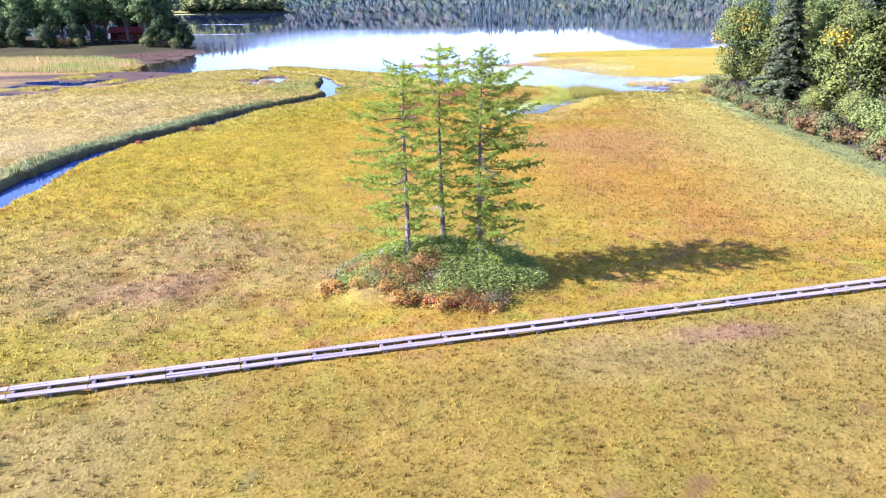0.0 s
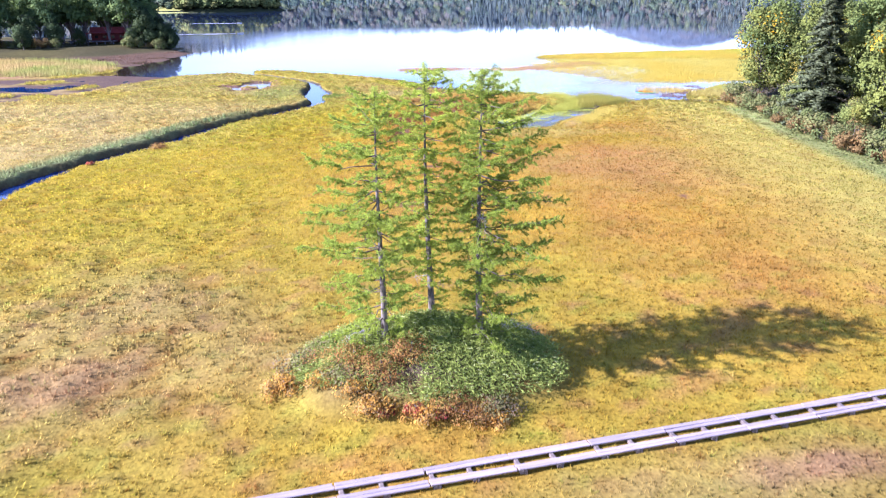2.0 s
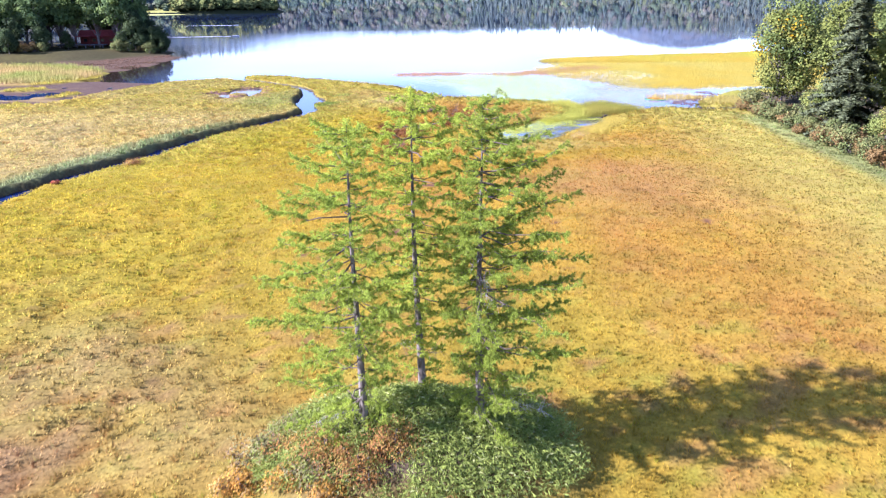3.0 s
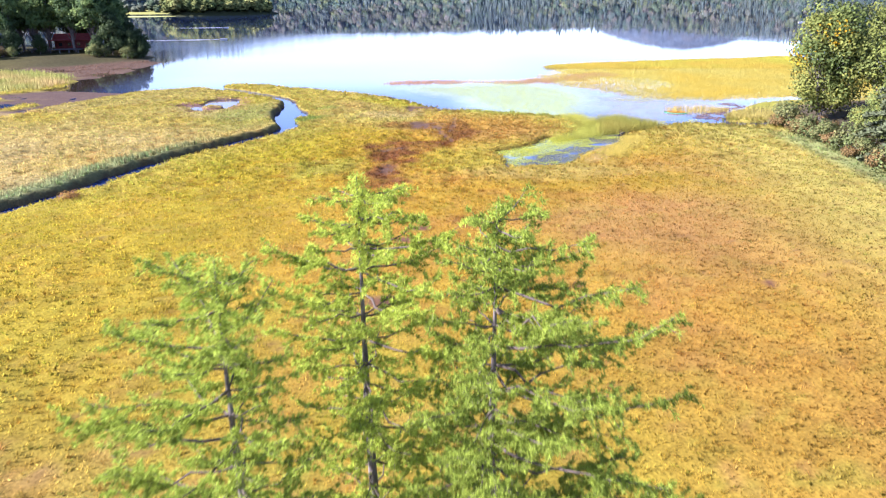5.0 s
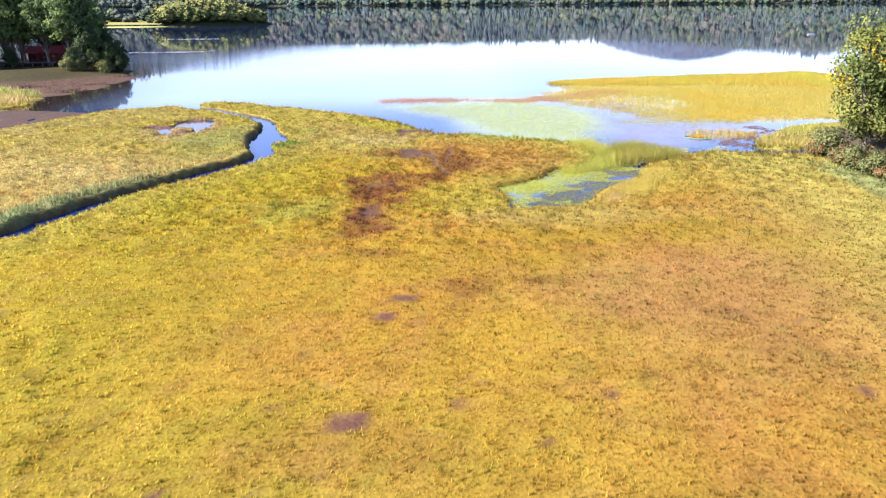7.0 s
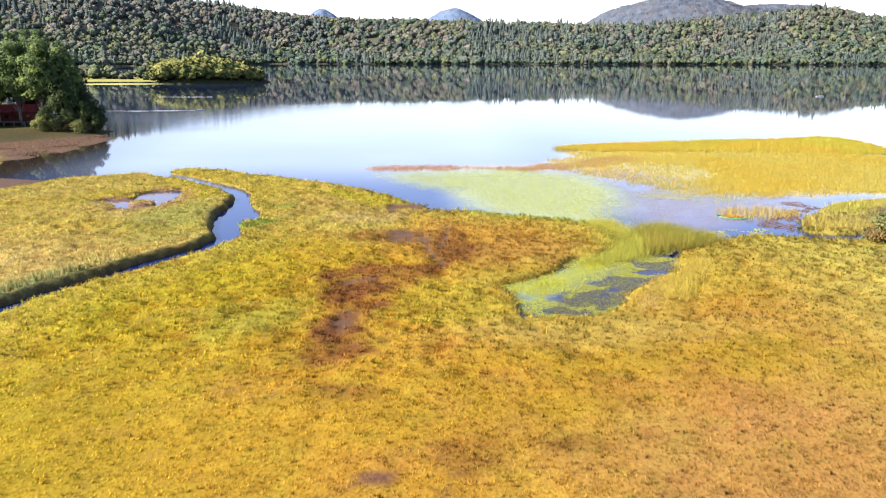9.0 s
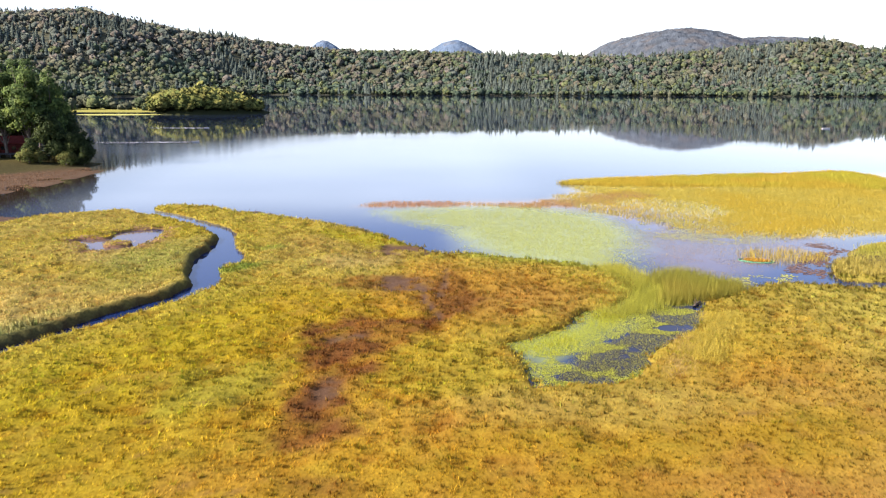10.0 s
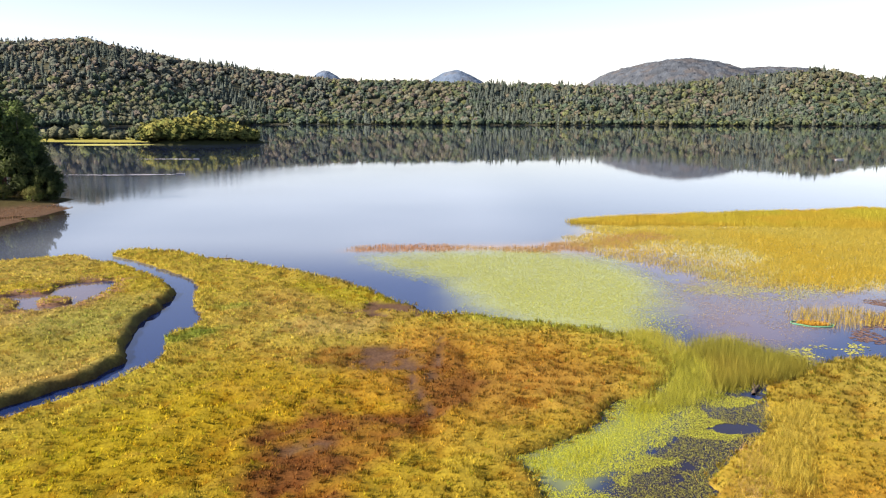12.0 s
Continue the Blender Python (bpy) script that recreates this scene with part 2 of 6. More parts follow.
def marsh_colour(x, y, d):
    """Colour of the autumn marsh plants at places (arrays), with shade painted into hollows."""
    n1, n2, n3 = fbm(x, y, 26.0, 3, 1.0), fbm(x, y, 9.0, 3, 31.0), fbm(x, y, 3.0, 2, 57.0)
    col = np.tile(np.array(GOLD), (len(x), 1))
    col = mix(col, LIME, smooth(0.45, 0.8, n1) * 0.55)
    col = mix(col, ORANGE, smooth(0.48, 0.75, n2) * 0.45)
    col = mix(col, LIME, smooth(-3, -22, x) * (0.3 + 0.6 * n2))
    col = mix(col, ORANGE, smooth(2, 22, x - 0.05 * y) * smooth(55, 70, y) * smooth(150, 120, y) * (0.2 + 0.5 * n2))
    col = mix(col, PINK, blob(x, y, 24, 108, 14, 12, 20, 0.6) * 0.3)
    col = mix(col, (0.62, 0.555, 0.12), smooth(24, 46, x) * smooth(60, 80, y) * 0.85)
    col = mix(col, LIME, smooth(112, 150, y) * smooth(6, -10, x) * (0.2 + 0.5 * n2))
    col = mix(col, (0.57, 0.45, 0.13), smooth(150, 168, y) * (0.15 + 0.5 * n2))
    col = mix(col, BEIGE, 0.10 * smooth(110, 65, y))
    # small patches of greener and redder plants, clearest in the older part of the marsh
    n4, n5 = fbm(x, y, 1.3, 2, 91.0), fbm(x, y, 1.7, 2, 97.0)
    speck = 0.35 + 0.65 * smooth(80, 62, y)
    col = mix(col, (0.40, 0.42, 0.05), smooth(0.58, 0.74, n4) * 0.5 * speck)
    col = mix(col, (0.50, 0.24, 0.10), smooth(0.60, 0.76, n5) * 0.45 * speck)
    # before the boardwalk the plants are duller and paler
    front = smooth(2, -6, y - 44.4 - 0.283 * x)
    col = mix(col, OLIVE, front * (0.5 + 0.4 * n2))
    col = mix(col, STRAW, front * smooth(0.4, 0.7, n1) * 0.3)
    col = mix(col, BEIGE, blob(x, y, -25, 57, 16, 14, 0, 0.6) * (0.25 + 0.6 * n2))
    col = mix(col, PINK, blob(x, y, -20, 54, 4.5, 2.6, 20, 0.6) * 0.45)
    col = mix(col, PINK, blob(x, y, 18.5, 45.5, 3.2, 1.2, 10, 0.6) * 0.6)
    col = mix(col, LIME, blob(x, y, -4, 50, 4.5, 3.5, 0, 0.6) * 0.4)
    col = mix(col, (0.60, 0.51, 0.08), smooth(5, 9, x) * smooth(28, 20, x) * smooth(148, 156, y) * 0.55)
    # fresh yellow-green growth along the lake's rim
    col = mix(col, (0.56, 0.57, 0.09), smooth(3.6, 0.8, d) * smooth(152, 160, y) * smooth(2, 8, x) * smooth(34, 26, x) * 0.85)
    # west of the stream
    west = smooth(-1, 1, signed(west_poly, x, y))
    col = mix(col, (0.62, 0.49, 0.19), west * smooth(172, 150, y) * (0.45 + 0.5 * n2))
    col = mix(col, STRAW, west * smooth(0.45, 0.65, n1) * 0.5)
    col = mix(col, LIME, west * smooth(165, 190, y) * 0.35)
    col = mix(col, PINK, west * blob(x, y, -80, 172, 14, 3, 12, 0.6) * 0.8)
    band = west * smooth(8.0, 1.0, d) * smooth(155, 138, y) * smooth(70, 95, y)
    col = mix(col, SEDGE, band * 0.9)
    col = mix(col, GREEN, west * blob(x, y, -29, 170, 5, 12, 0, 0.6) * 0.45)
    # eastern bank of the stream, lake shore and edge of the wood
    col = mix(col, (0.55, 0.48, 0.08), (1 - west) * smooth(10, 1, d) * smooth(100, 130, y) * 0.55)
    col = mix(col, GREEN, blob(x, y, -18.4, 167.8, 1.5, 3.6, -35, 0.5) * 0.9)
    col = mix(col, (0.34, 0.44, 0.07), blob(x, y, -17.6, 178.4, 2.0, 1.1, 20, 0.5) * 0.7)
    col = mix(col, (0.34, 0.40, 0.06), blob(x, y, -11.0, 131, 3.0, 4.5, -30, 0.6) * 0.5)
    col = mix(col, BEIGE, blob(x, y, -9, 176, 9, 11, 0, 0.6) * 0.4)
    col = mix(col, (0.34, 0.42, 0.15), smooth(48, 51.5, x) * smooth(158, 148, y) * smooth(70, 84, y) * 0.8)
    col = mix(col, ORANGE, blob(x, y, 9, 160, 9, 9, 0, 0.6) * 0.65)
    col = mix(col, (0.46, 0.26, 0.07), blob(x, y, 11, 153, 7, 5, 0, 0.6) * 0.4)
    col = mix(col, (0.56, 0.50, 0.09), blob(x, y, -8, 169, 6, 9, 25, 0.5) * 0.7)
    col = mix(col, (0.58, 0.46, 0.16), blob(x, y, -5.5, 171, 4.5, 4, 0, 0.5) * 0.7)
    col = mix(col, (0.50, 0.47, 0.035), blob(x, y, -5, 183.5, 9, 3.0, -38, 0.5) * 0.8)
    rust = rust_area(x, y)
    col = mix(col, RUST, rust * (0.55 + 0.45 * smooth(0.3, 0.6, fbm(x, y, 2.4, 3, 58.0))))
    col = mix(col, (0.42, 0.20, 0.035), rust * smooth(0.55, 0.7, fbm(x, y, 1.1, 2, 66.0)) * 0.6)
    col = mix(col, MUD, np.maximum(mud_area(x, y), 0.9 * trail(x, y)) * 0.85)
    col = mix(col, (0.52, 0.44, 0.045), patch([(0.3, 132), (0.5, 138.5), (1.8, 141.6), (4.6, 142.6), (7.0, 141), (9.0, 137.5), (9.6, 133), (5, 130)], x, y, 0.8, 2.2, 17.0, 3.0) * 0.6)
    # a rim of tall yellow-green herbs along the lake
    col = mix(col, (0.50, 0.52, 0.075), (1 - west) * smooth(3.2, 0.8, d + (fbm(x, y, 3.0, 2, 22.0) - 0.5) * 2) * smooth(6, 9, x) * smooth(166, 169, y) * smooth(30, 24, x) * 0.9)
    col = mix(col, (0.62, 0.50, 0.16), blob(x, y, 16, 128.5, 13, 3.2, 5, 0.6) * 0.3)
    col = mix(col, PINK, signed(fringe_poly, x, y).clip(0, 1) * smooth(-84, -96, x) * smooth(222, 206, y) * 0.7)
    # shade in the hollows between mounds, put in as a darker, browner colour
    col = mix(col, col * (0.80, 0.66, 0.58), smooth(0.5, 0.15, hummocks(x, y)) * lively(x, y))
    col = col * (0.98 + 0.02 * smooth(50, 75, y) + 0.05 * smooth(118, 140, y) - 0.08 * smooth(48, 40, y))[:, None]
    return col * (0.66 + 0.27 * n3)[:, None]


# ---- materials ----
def material(name, rough=0.8, colour=(0.5, 0.5, 0.5), spec=0.3):
    m = bpy.data.materials.new(name)
    m.use_nodes = True
    b = m.node_tree.nodes["Principled BSDF"]
    b.inputs["Roughness"].default_value = rough
    b.inputs["Specular IOR Level"].default_value = spec
    b.inputs["Base Color"].default_value = (*colour, 1)
    return m, m.node_tree.nodes, m.node_tree.links, b


def noise_node(nodes, links, scale, detail=4.0, coords="Object"):
    tc = nodes.new("ShaderNodeTexCoord")
    n = nodes.new("ShaderNodeTexNoise")
    n.inputs["Scale"].default_value, n.inputs["Detail"].default_value = scale, detail
    links.new(tc.outputs[coords], n.inputs["Vector"])
    return n


def ramp(nodes, links, source, stops):
    r = nodes.new("ShaderNodeValToRGB")
    while len(r.color_ramp.elements) < len(stops):
        r.color_ramp.elements.new(0.5)
    for e, (p, c) in zip(r.color_ramp.elements, stops):
        e.position, e.color = p, (*c, 1)
    links.new(source, r.inputs["Fac"])
    return r


def multiply(nodes, links, a, b, factor=1.0):
    m = nodes.new("ShaderNodeMix")
    m.data_type, m.blend_type = "RGBA", "MULTIPLY"
    m.inputs["Factor"].default_value = factor
    links.new(a, m.inputs[6]), links.new(b, m.inputs[7])
    return m.outputs[2]


def relief(nodes, links, b, source, strength, distance):
    bump = nodes.new("ShaderNodeBump")
    bump.inputs["Strength"].default_value, bump.inputs["Distance"].default_value = strength, distance
    links.new(source, bump.inputs["Height"]), links.new(bump.outputs["Normal"], b.inputs["Normal"])


def plant_material(name, vary=0.35, through_light=0.35, spec=0.2, rough=0.6, lie=False):
    """Leaves and blades: the mesh's own tint, varied from piece to piece, some light shining through."""
    m, n, l, b = material(name, rough, spec=spec)
    tint = n.new("ShaderNodeAttribute")
    tint.attribute_name = "tint"
    geo = n.new("ShaderNodeNewGeometry")
    lo, hi = 1 - vary, 1 + vary
    r = ramp(n, l, geo.outputs["Random Per Island"], [(0.0, (lo, lo, lo)), (0.5, (1, 1, 0.95)), (1.0, (hi, hi * 0.97, hi * 0.85))])
    col = multiply(n, l, tint.outputs["Color"], r.outputs["Color"])
    l.new(col, b.inputs["Base Color"])
    t = n.new("ShaderNodeBsdfTranslucent")
    l.new(col, t.inputs["Color"])
    if lie:
        # fine turf takes the light of the mound that it grows on
        turf = n.new("ShaderNodeAttribute")
        turf.attribute_name = "lie"
        world_way = n.new("ShaderNodeVectorTransform")
        world_way.vector_type, world_way.convert_from, world_way.convert_to = "NORMAL", "OBJECT", "WORLD"
        l.new(turf.outputs["Vector"], world_way.inputs["Vector"])
        l.new(world_way.outputs["Vector"], b.inputs["Normal"])
    mixer = n.new("ShaderNodeMixShader")
    mixer.inputs["Fac"].default_value = through_light
    l.new(b.outputs["BSDF"], mixer.inputs[1]), l.new(t.outputs["BSDF"], mixer.inputs[2])
    l.new(mixer.outputs["Shader"], n["Material Output"].inputs["Surface"])
    return m


def bark_material(name, dark, light, scale=6.0):
    m, n, l, b = material(name, 0.9)
    tc = n.new("ShaderNodeTexCoord")
    mp = n.new("ShaderNodeMapping")
    mp.inputs["Scale"].default_value = (1, 1, 0.25)
    t = n.new("ShaderNodeTexNoise")
    t.inputs["Scale"].default_value, t.inputs["Detail"].default_value = scale, 6
    l.new(tc.outputs["Object"], mp.inputs["Vector"]), l.new(mp.outputs["Vector"], t.inputs["Vector"])
    r = ramp(n, l, t.outputs["Fac"], [(0.3, dark), (0.7, light)])
    l.new(r.outputs["Color"], b.inputs["Base Color"])
    relief(n, l, b, t.outputs["Fac"], 0.6, 0.03)
    return m


MAT = {}
MAT["grass"] = plant_material("marsh_grass", 0.12, 0.25, 0.06, 0.8)
MAT["turf"] = plant_material("marsh_turf", 0.09, 0.45, 0.02, 0.9, True)
MAT["foliage"] = plant_material("foliage", 0.16, 0.36, 0.1, 0.7, True)
MAT["leaf"] = plant_material("leaf", 0.16, 0.30, 0.08, 0.7)
MAT["needle"] = plant_material("larch_needle", 0.22, 0.26, 0.06, 0.8)
MAT["pad"] = plant_material("floating_leaf", 0.2, 0.1, 0.08, 0.7)


def canopy_material(name, lie):
    """Crowns seen from afar: the mesh's tint, broken up by leaf masses and gaps."""
    m, n, l, b = material(name, 0.95, spec=0.05)
    tint = n.new("ShaderNodeAttribute")
    tint.attribute_name = "tint"
    coarse, fine = noise_node(n, l, 0.22, 5.0), noise_node(n, l, 0.7, 4.0)
    a = ramp(n, l, coarse.outputs["Fac"], [(0.35, (0.75, 0.77, 0.8)), (0.65, (1.2, 1.18, 1.15))])
    c = ramp(n, l, fine.outputs["Fac"], [(0.35, (0.72, 0.75, 0.78)), (0.65, (1.22, 1.2, 1.18))])
    col = multiply(n, l, tint.outputs["Color"], a.outputs["Color"])
    l.new(multiply(n, l, col, c.outputs["Color"]), b.inputs["Base Color"])
    relief(n, l, b, fine.outputs["Fac"], 0.7, 1.5)
    if lie:
        round_crown = n.new("ShaderNodeAttribute")
        round_crown.attribute_name = "lie"
        l.new(round_crown.outputs["Vector"], n["Bump"].inputs["Normal"])
    return m


MAT["wood_crown"] = canopy_material("distant_foliage", True)
MAT["mountain_wood"] = canopy_material("mountain_foliage", False)
MAT["larch_bark"] = bark_material("larch_bark", (0.06, 0.05, 0.036), (0.23, 0.20, 0.155), 7.0)
MAT["bark"] = bark_material("grey_bark", (0.07, 0.058, 0.045), (0.22, 0.19, 0.155), 5.0)
MAT["dead_wood"] = bark_material("dead_wood", (0.22, 0.20, 0.19), (0.42, 0.39, 0.37), 9.0)
MAT["twig"] = material("twig", 0.9, (0.11, 0.085, 0.058))[0]


def ground_material():
    m, n, l, b = material("marsh_ground", 0.9, spec=0.04)
    tint = n.new("ShaderNodeAttribute")
    tint.attribute_name = "tint"
    fine, mid = noise_node(n, l, 5.0, 6.0), noise_node(n, l, 0.9, 4.0)
    a = ramp(n, l, fine.outputs["Fac"], [(0.3, (0.72, 0.7, 0.66)), (0.7, (1.2, 1.18, 1.1))])
    c = ramp(n, l, mid.outputs["Fac"], [(0.3, (0.86, 0.83, 0.8)), (0.7, (1.1, 1.12, 1.05))])
    col = multiply(n, l, tint.outputs["Color"], a.outputs["Color"])
    col = multiply(n, l, col, c.outputs["Color"])
    l.new(col, b.inputs["Base Color"])
    relief(n, l, b, fine.outputs["Fac"], 0.4, 0.15)
    return m


MAT["ground"] = ground_material()


def water_material():
    m, n, l, b = material("lake_water", 0.03, (0.02, 0.03, 0.045), 0.6)
    b.inputs["IOR"].default_value = 1.333
    tint = n.new("ShaderNodeAttribute")
    tint.attribute_name = "tint"
    l.new(tint.outputs["Color"], b.inputs["Base Color"])
    tc = n.new("ShaderNodeTexCoord")
    mp = n.new("ShaderNodeMapping")
    mp.inputs["Scale"].default_value = (0.6, 1.0, 1.0)
    big, small = n.new("ShaderNodeTexNoise"), n.new("ShaderNodeTexNoise")
    big.inputs["Scale"].default_value, big.inputs["Detail"].default_value = 0.012, 3
    small.inputs["Scale"].default_value, small.inputs["Detail"].default_value = 1.3, 3
    l.new(tc.outputs["Object"], mp.inputs["Vector"])
    l.new(mp.outputs["Vector"], big.inputs["Vector"]), l.new(mp.outputs["Vector"], small.inputs["Vector"])
    r = ramp(n, l, big.outputs["Fac"], [(0.40, (0.012, 0.012, 0.012)), (0.70, (0.05, 0.05, 0.05))])
    ripple = n.new("ShaderNodeAttribute")
    ripple.attribute_name = "ripple"
    add = n.new("ShaderNodeMath")
    add.operation = "ADD"
    l.new(r.outputs["Color"], add.inputs[0]), l.new(ripple.outputs["Fac"], add.inputs[1])
    l.new(add.outputs["Value"], b.inputs["Roughness"])
    relief(n, l, b, small.outputs["Fac"], 0.05, 0.03)
    return m


MAT["water"] = water_material()


# ---- mesh helpers ----
def tri_mesh(name, verts, faces, mat, tint=None, soft=False, lie=None):
    """A mesh object from arrays of corners and triangles (or quads)."""
    verts, faces = np.asarray(verts, np.float32), np.asarray(faces, np.int32)
    me = bpy.data.meshes.new(name)
    k = faces.shape[1]
    me.vertices.add(len(verts)), me.loops.add(faces.size), me.polygons.add(len(faces))
    me.vertices.foreach_set("co", verts.ravel())
    me.loops.foreach_set("vertex_index", faces.ravel())
    me.polygons.foreach_set("loop_start", np.arange(0, faces.size, k, dtype=np.int32))
    me.polygons.foreach_set("use_smooth", np.full(len(faces), soft))
    if tint is not None:
        att = me.attributes.new("tint", "FLOAT_COLOR", "POINT")
        att.data.foreach_set("color", np.hstack([tint, np.ones((len(tint), 1))]).astype(np.float32).ravel())
    if lie is not None:
        me.attributes.new("lie", "FLOAT_VECTOR", "POINT").data.foreach_set("vector", np.asarray(lie, np.float32).ravel())
    me.update(calc_edges=True)
    me.materials.append(mat)
    return new(name, me)


def part(name, bm, mat, parent=None, label="", soft=False):
    me = bpy.data.meshes.new(name)
    bm.to_mesh(me)
    bm.free()
    for p in me.polygons:
        p.use_smooth = soft
    me.materials.append(mat)
    ob = new(name, me)
    if parent:
        ob.parent = parent
    return tagged(ob, label) if label else ob


def under(ob, parent):
    ob.parent = parent
    return ob


def box(bm, cx, cy, cz, sx, sy, sz, m=None, bevel=0.0):
    geo = bmesh.ops.create_cube(bm, size=1.0)["verts"]
    bmesh.ops.scale(bm, vec=(sx, sy, sz), verts=geo)
    if bevel:
        edges = {e for v in geo for e in v.link_edges}
        geo = list({v for f in bmesh.ops.bevel(bm, geom=list(edges), offset=bevel, segments=1, affect="EDGES")["faces"] for v in f.verts} | {v for v in geo if v.is_valid})
    bmesh.ops.translate(bm, vec=(cx, cy, cz), verts=geo)
    if m is not None:
        bmesh.ops.transform(bm, matrix=m, verts=geo)


class Pile:
    """Collects triangles for one mesh."""

    def __init__(self):
        self.v, self.f, self.c, self.w, self.n = [], [], [], [], 0

    def add(self, v, f, c=None):
        self.v.append(v), self.f.append(f + self.n)
        if c is not None:
            self.c.append(c)
        self.n += len(v)

    def tube(self, pts, radii, sides=6, col=None):
        pts, radii = np.asarray(pts, float), np.asarray(radii, float)
        way = np.gradient(pts, axis=0)
        way /= np.linalg.norm(way, axis=1, keepdims=True) + 1e-9
        ref = np.where(np.abs(way[:, 2:3]) > 0.9, np.array([[1.0, 0, 0]]), np.array([[0, 0, 1.0]]))
        a = np.cross(way, ref)
        a /= np.linalg.norm(a, axis=1, keepdims=True) + 1e-9
        b = np.cross(way, a)
        ang = np.linspace(0, 2 * np.pi, sides, endpoint=False)
        ring = pts[:, None] + radii[:, None, None] * (a[:, None] * np.cos(ang)[None, :, None] + b[:, None] * np.sin(ang)[None, :, None])
        n, k = len(pts), np.arange(sides)
        base = (np.arange(n - 1) * sides)[:, None]
        p, q = base + k[None], base + ((k + 1) % sides)[None]
        f = np.concatenate([np.stack([p, q, q + sides], -1).reshape(-1, 3), np.stack([p, q + sides, p + sides], -1).reshape(-1, 3)])
        v = ring.reshape(-1, 3)
        self.add(v, f, None if col is None else np.tile(col, (len(v), 1)))

    def leaves(self, at, length, width, aim, gen, col, fold=0.25, face=None):
        """Rhombic leaves: at (n,3), aim (n,3) their direction, col (n,3); face: the way their upper sides look."""
        n = len(at)
        if face is not None:
            aim = np.cross(aim, face)
        aim = aim / (np.linalg.norm(aim, axis=1, keepdims=True) + 1e-9)
        side = np.cross(aim, gen.normal(size=(n, 3)) if face is None else face)
        side /= np.linalg.norm(side, axis=1, keepdims=True) + 1e-9
        up = np.cross(side, aim)
        length, width = np.broadcast_to(length, n)[:, None], np.broadcast_to(width, n)[:, None]
        mid = at + aim * length * 0.5
        v = np.stack([at, mid + side * width / 2 + up * width * fold, at + aim * length, mid - side * width / 2 + up * width * fold], 1).reshape(-1, 3)
        i = np.arange(n)[:, None] * 4
        f = np.concatenate([i + [[0, 1, 2]], i + [[0, 2, 3]]])
        self.add(v, f, np.repeat(col, 4, axis=0))

    def blades(self, at, height, width, lean, gen, col, drift=0.0):
        """Upright one-triangle blades."""
        n = len(at)
        ang = gen.random(n) * np.pi * 2
        off = np.stack([np.cos(ang), np.sin(ang), np.zeros(n)], 1) * (np.broadcast_to(width, n)[:, None] / 2)
        la = gen.random(n) * np.pi * 2
        h = np.broadcast_to(height, n)
        tip = at + np.stack([np.cos(la) * lean * h, np.sin(la) * lean * h, h], 1) + drift
        v = np.stack([at - off, at + off, tip], 1).reshape(-1, 3)
        self.add(v, np.arange(3 * n).reshape(-1, 3), np.repeat(col, 3, axis=0))

    def spikes(self, at, length, width, aim, gen, col):
        """Thin single triangles along aim."""
        n = len(at)
        aim = aim / (np.linalg.norm(aim, axis=1, keepdims=True) + 1e-9)
        across = np.cross(aim, gen.normal(size=(n, 3)))
        across /= np.linalg.norm(across, axis=1, keepdims=True) + 1e-9
        across *= np.broadcast_to(width, n)[:, None] / 2
        v = np.stack([at - across, at + across, at + aim * np.broadcast_to(length, n)[:, None]], 1).reshape(-1, 3)
        self.add(v, np.arange(3 * n).reshape(-1, 3), np.repeat(col, 3, axis=0))

    def build(self, name, mat, soft=False, lie=None):
        lie = np.concatenate(self.w) if self.w else lie
        c = np.concatenate(self.c) if self.c else None
        return tri_mesh(name, np.concatenate(self.v), np.concatenate(self.f), mat, c, soft, lie)


# ---- ground: one sheet to the horizon ----
def graded(lo, hi, step, far):
    """Even steps from lo to hi, then growing ones out to far on both sides."""
    mid = np.arange(lo, hi + step / 2, step)
    grow, s, p = [], step, 0.0
    while p < far:
        s *= 1.12
        p += s
        grow.append(p)
    grow = np.array(grow)
    return np.concatenate([lo - grow[::-1], mid, hi + grow])


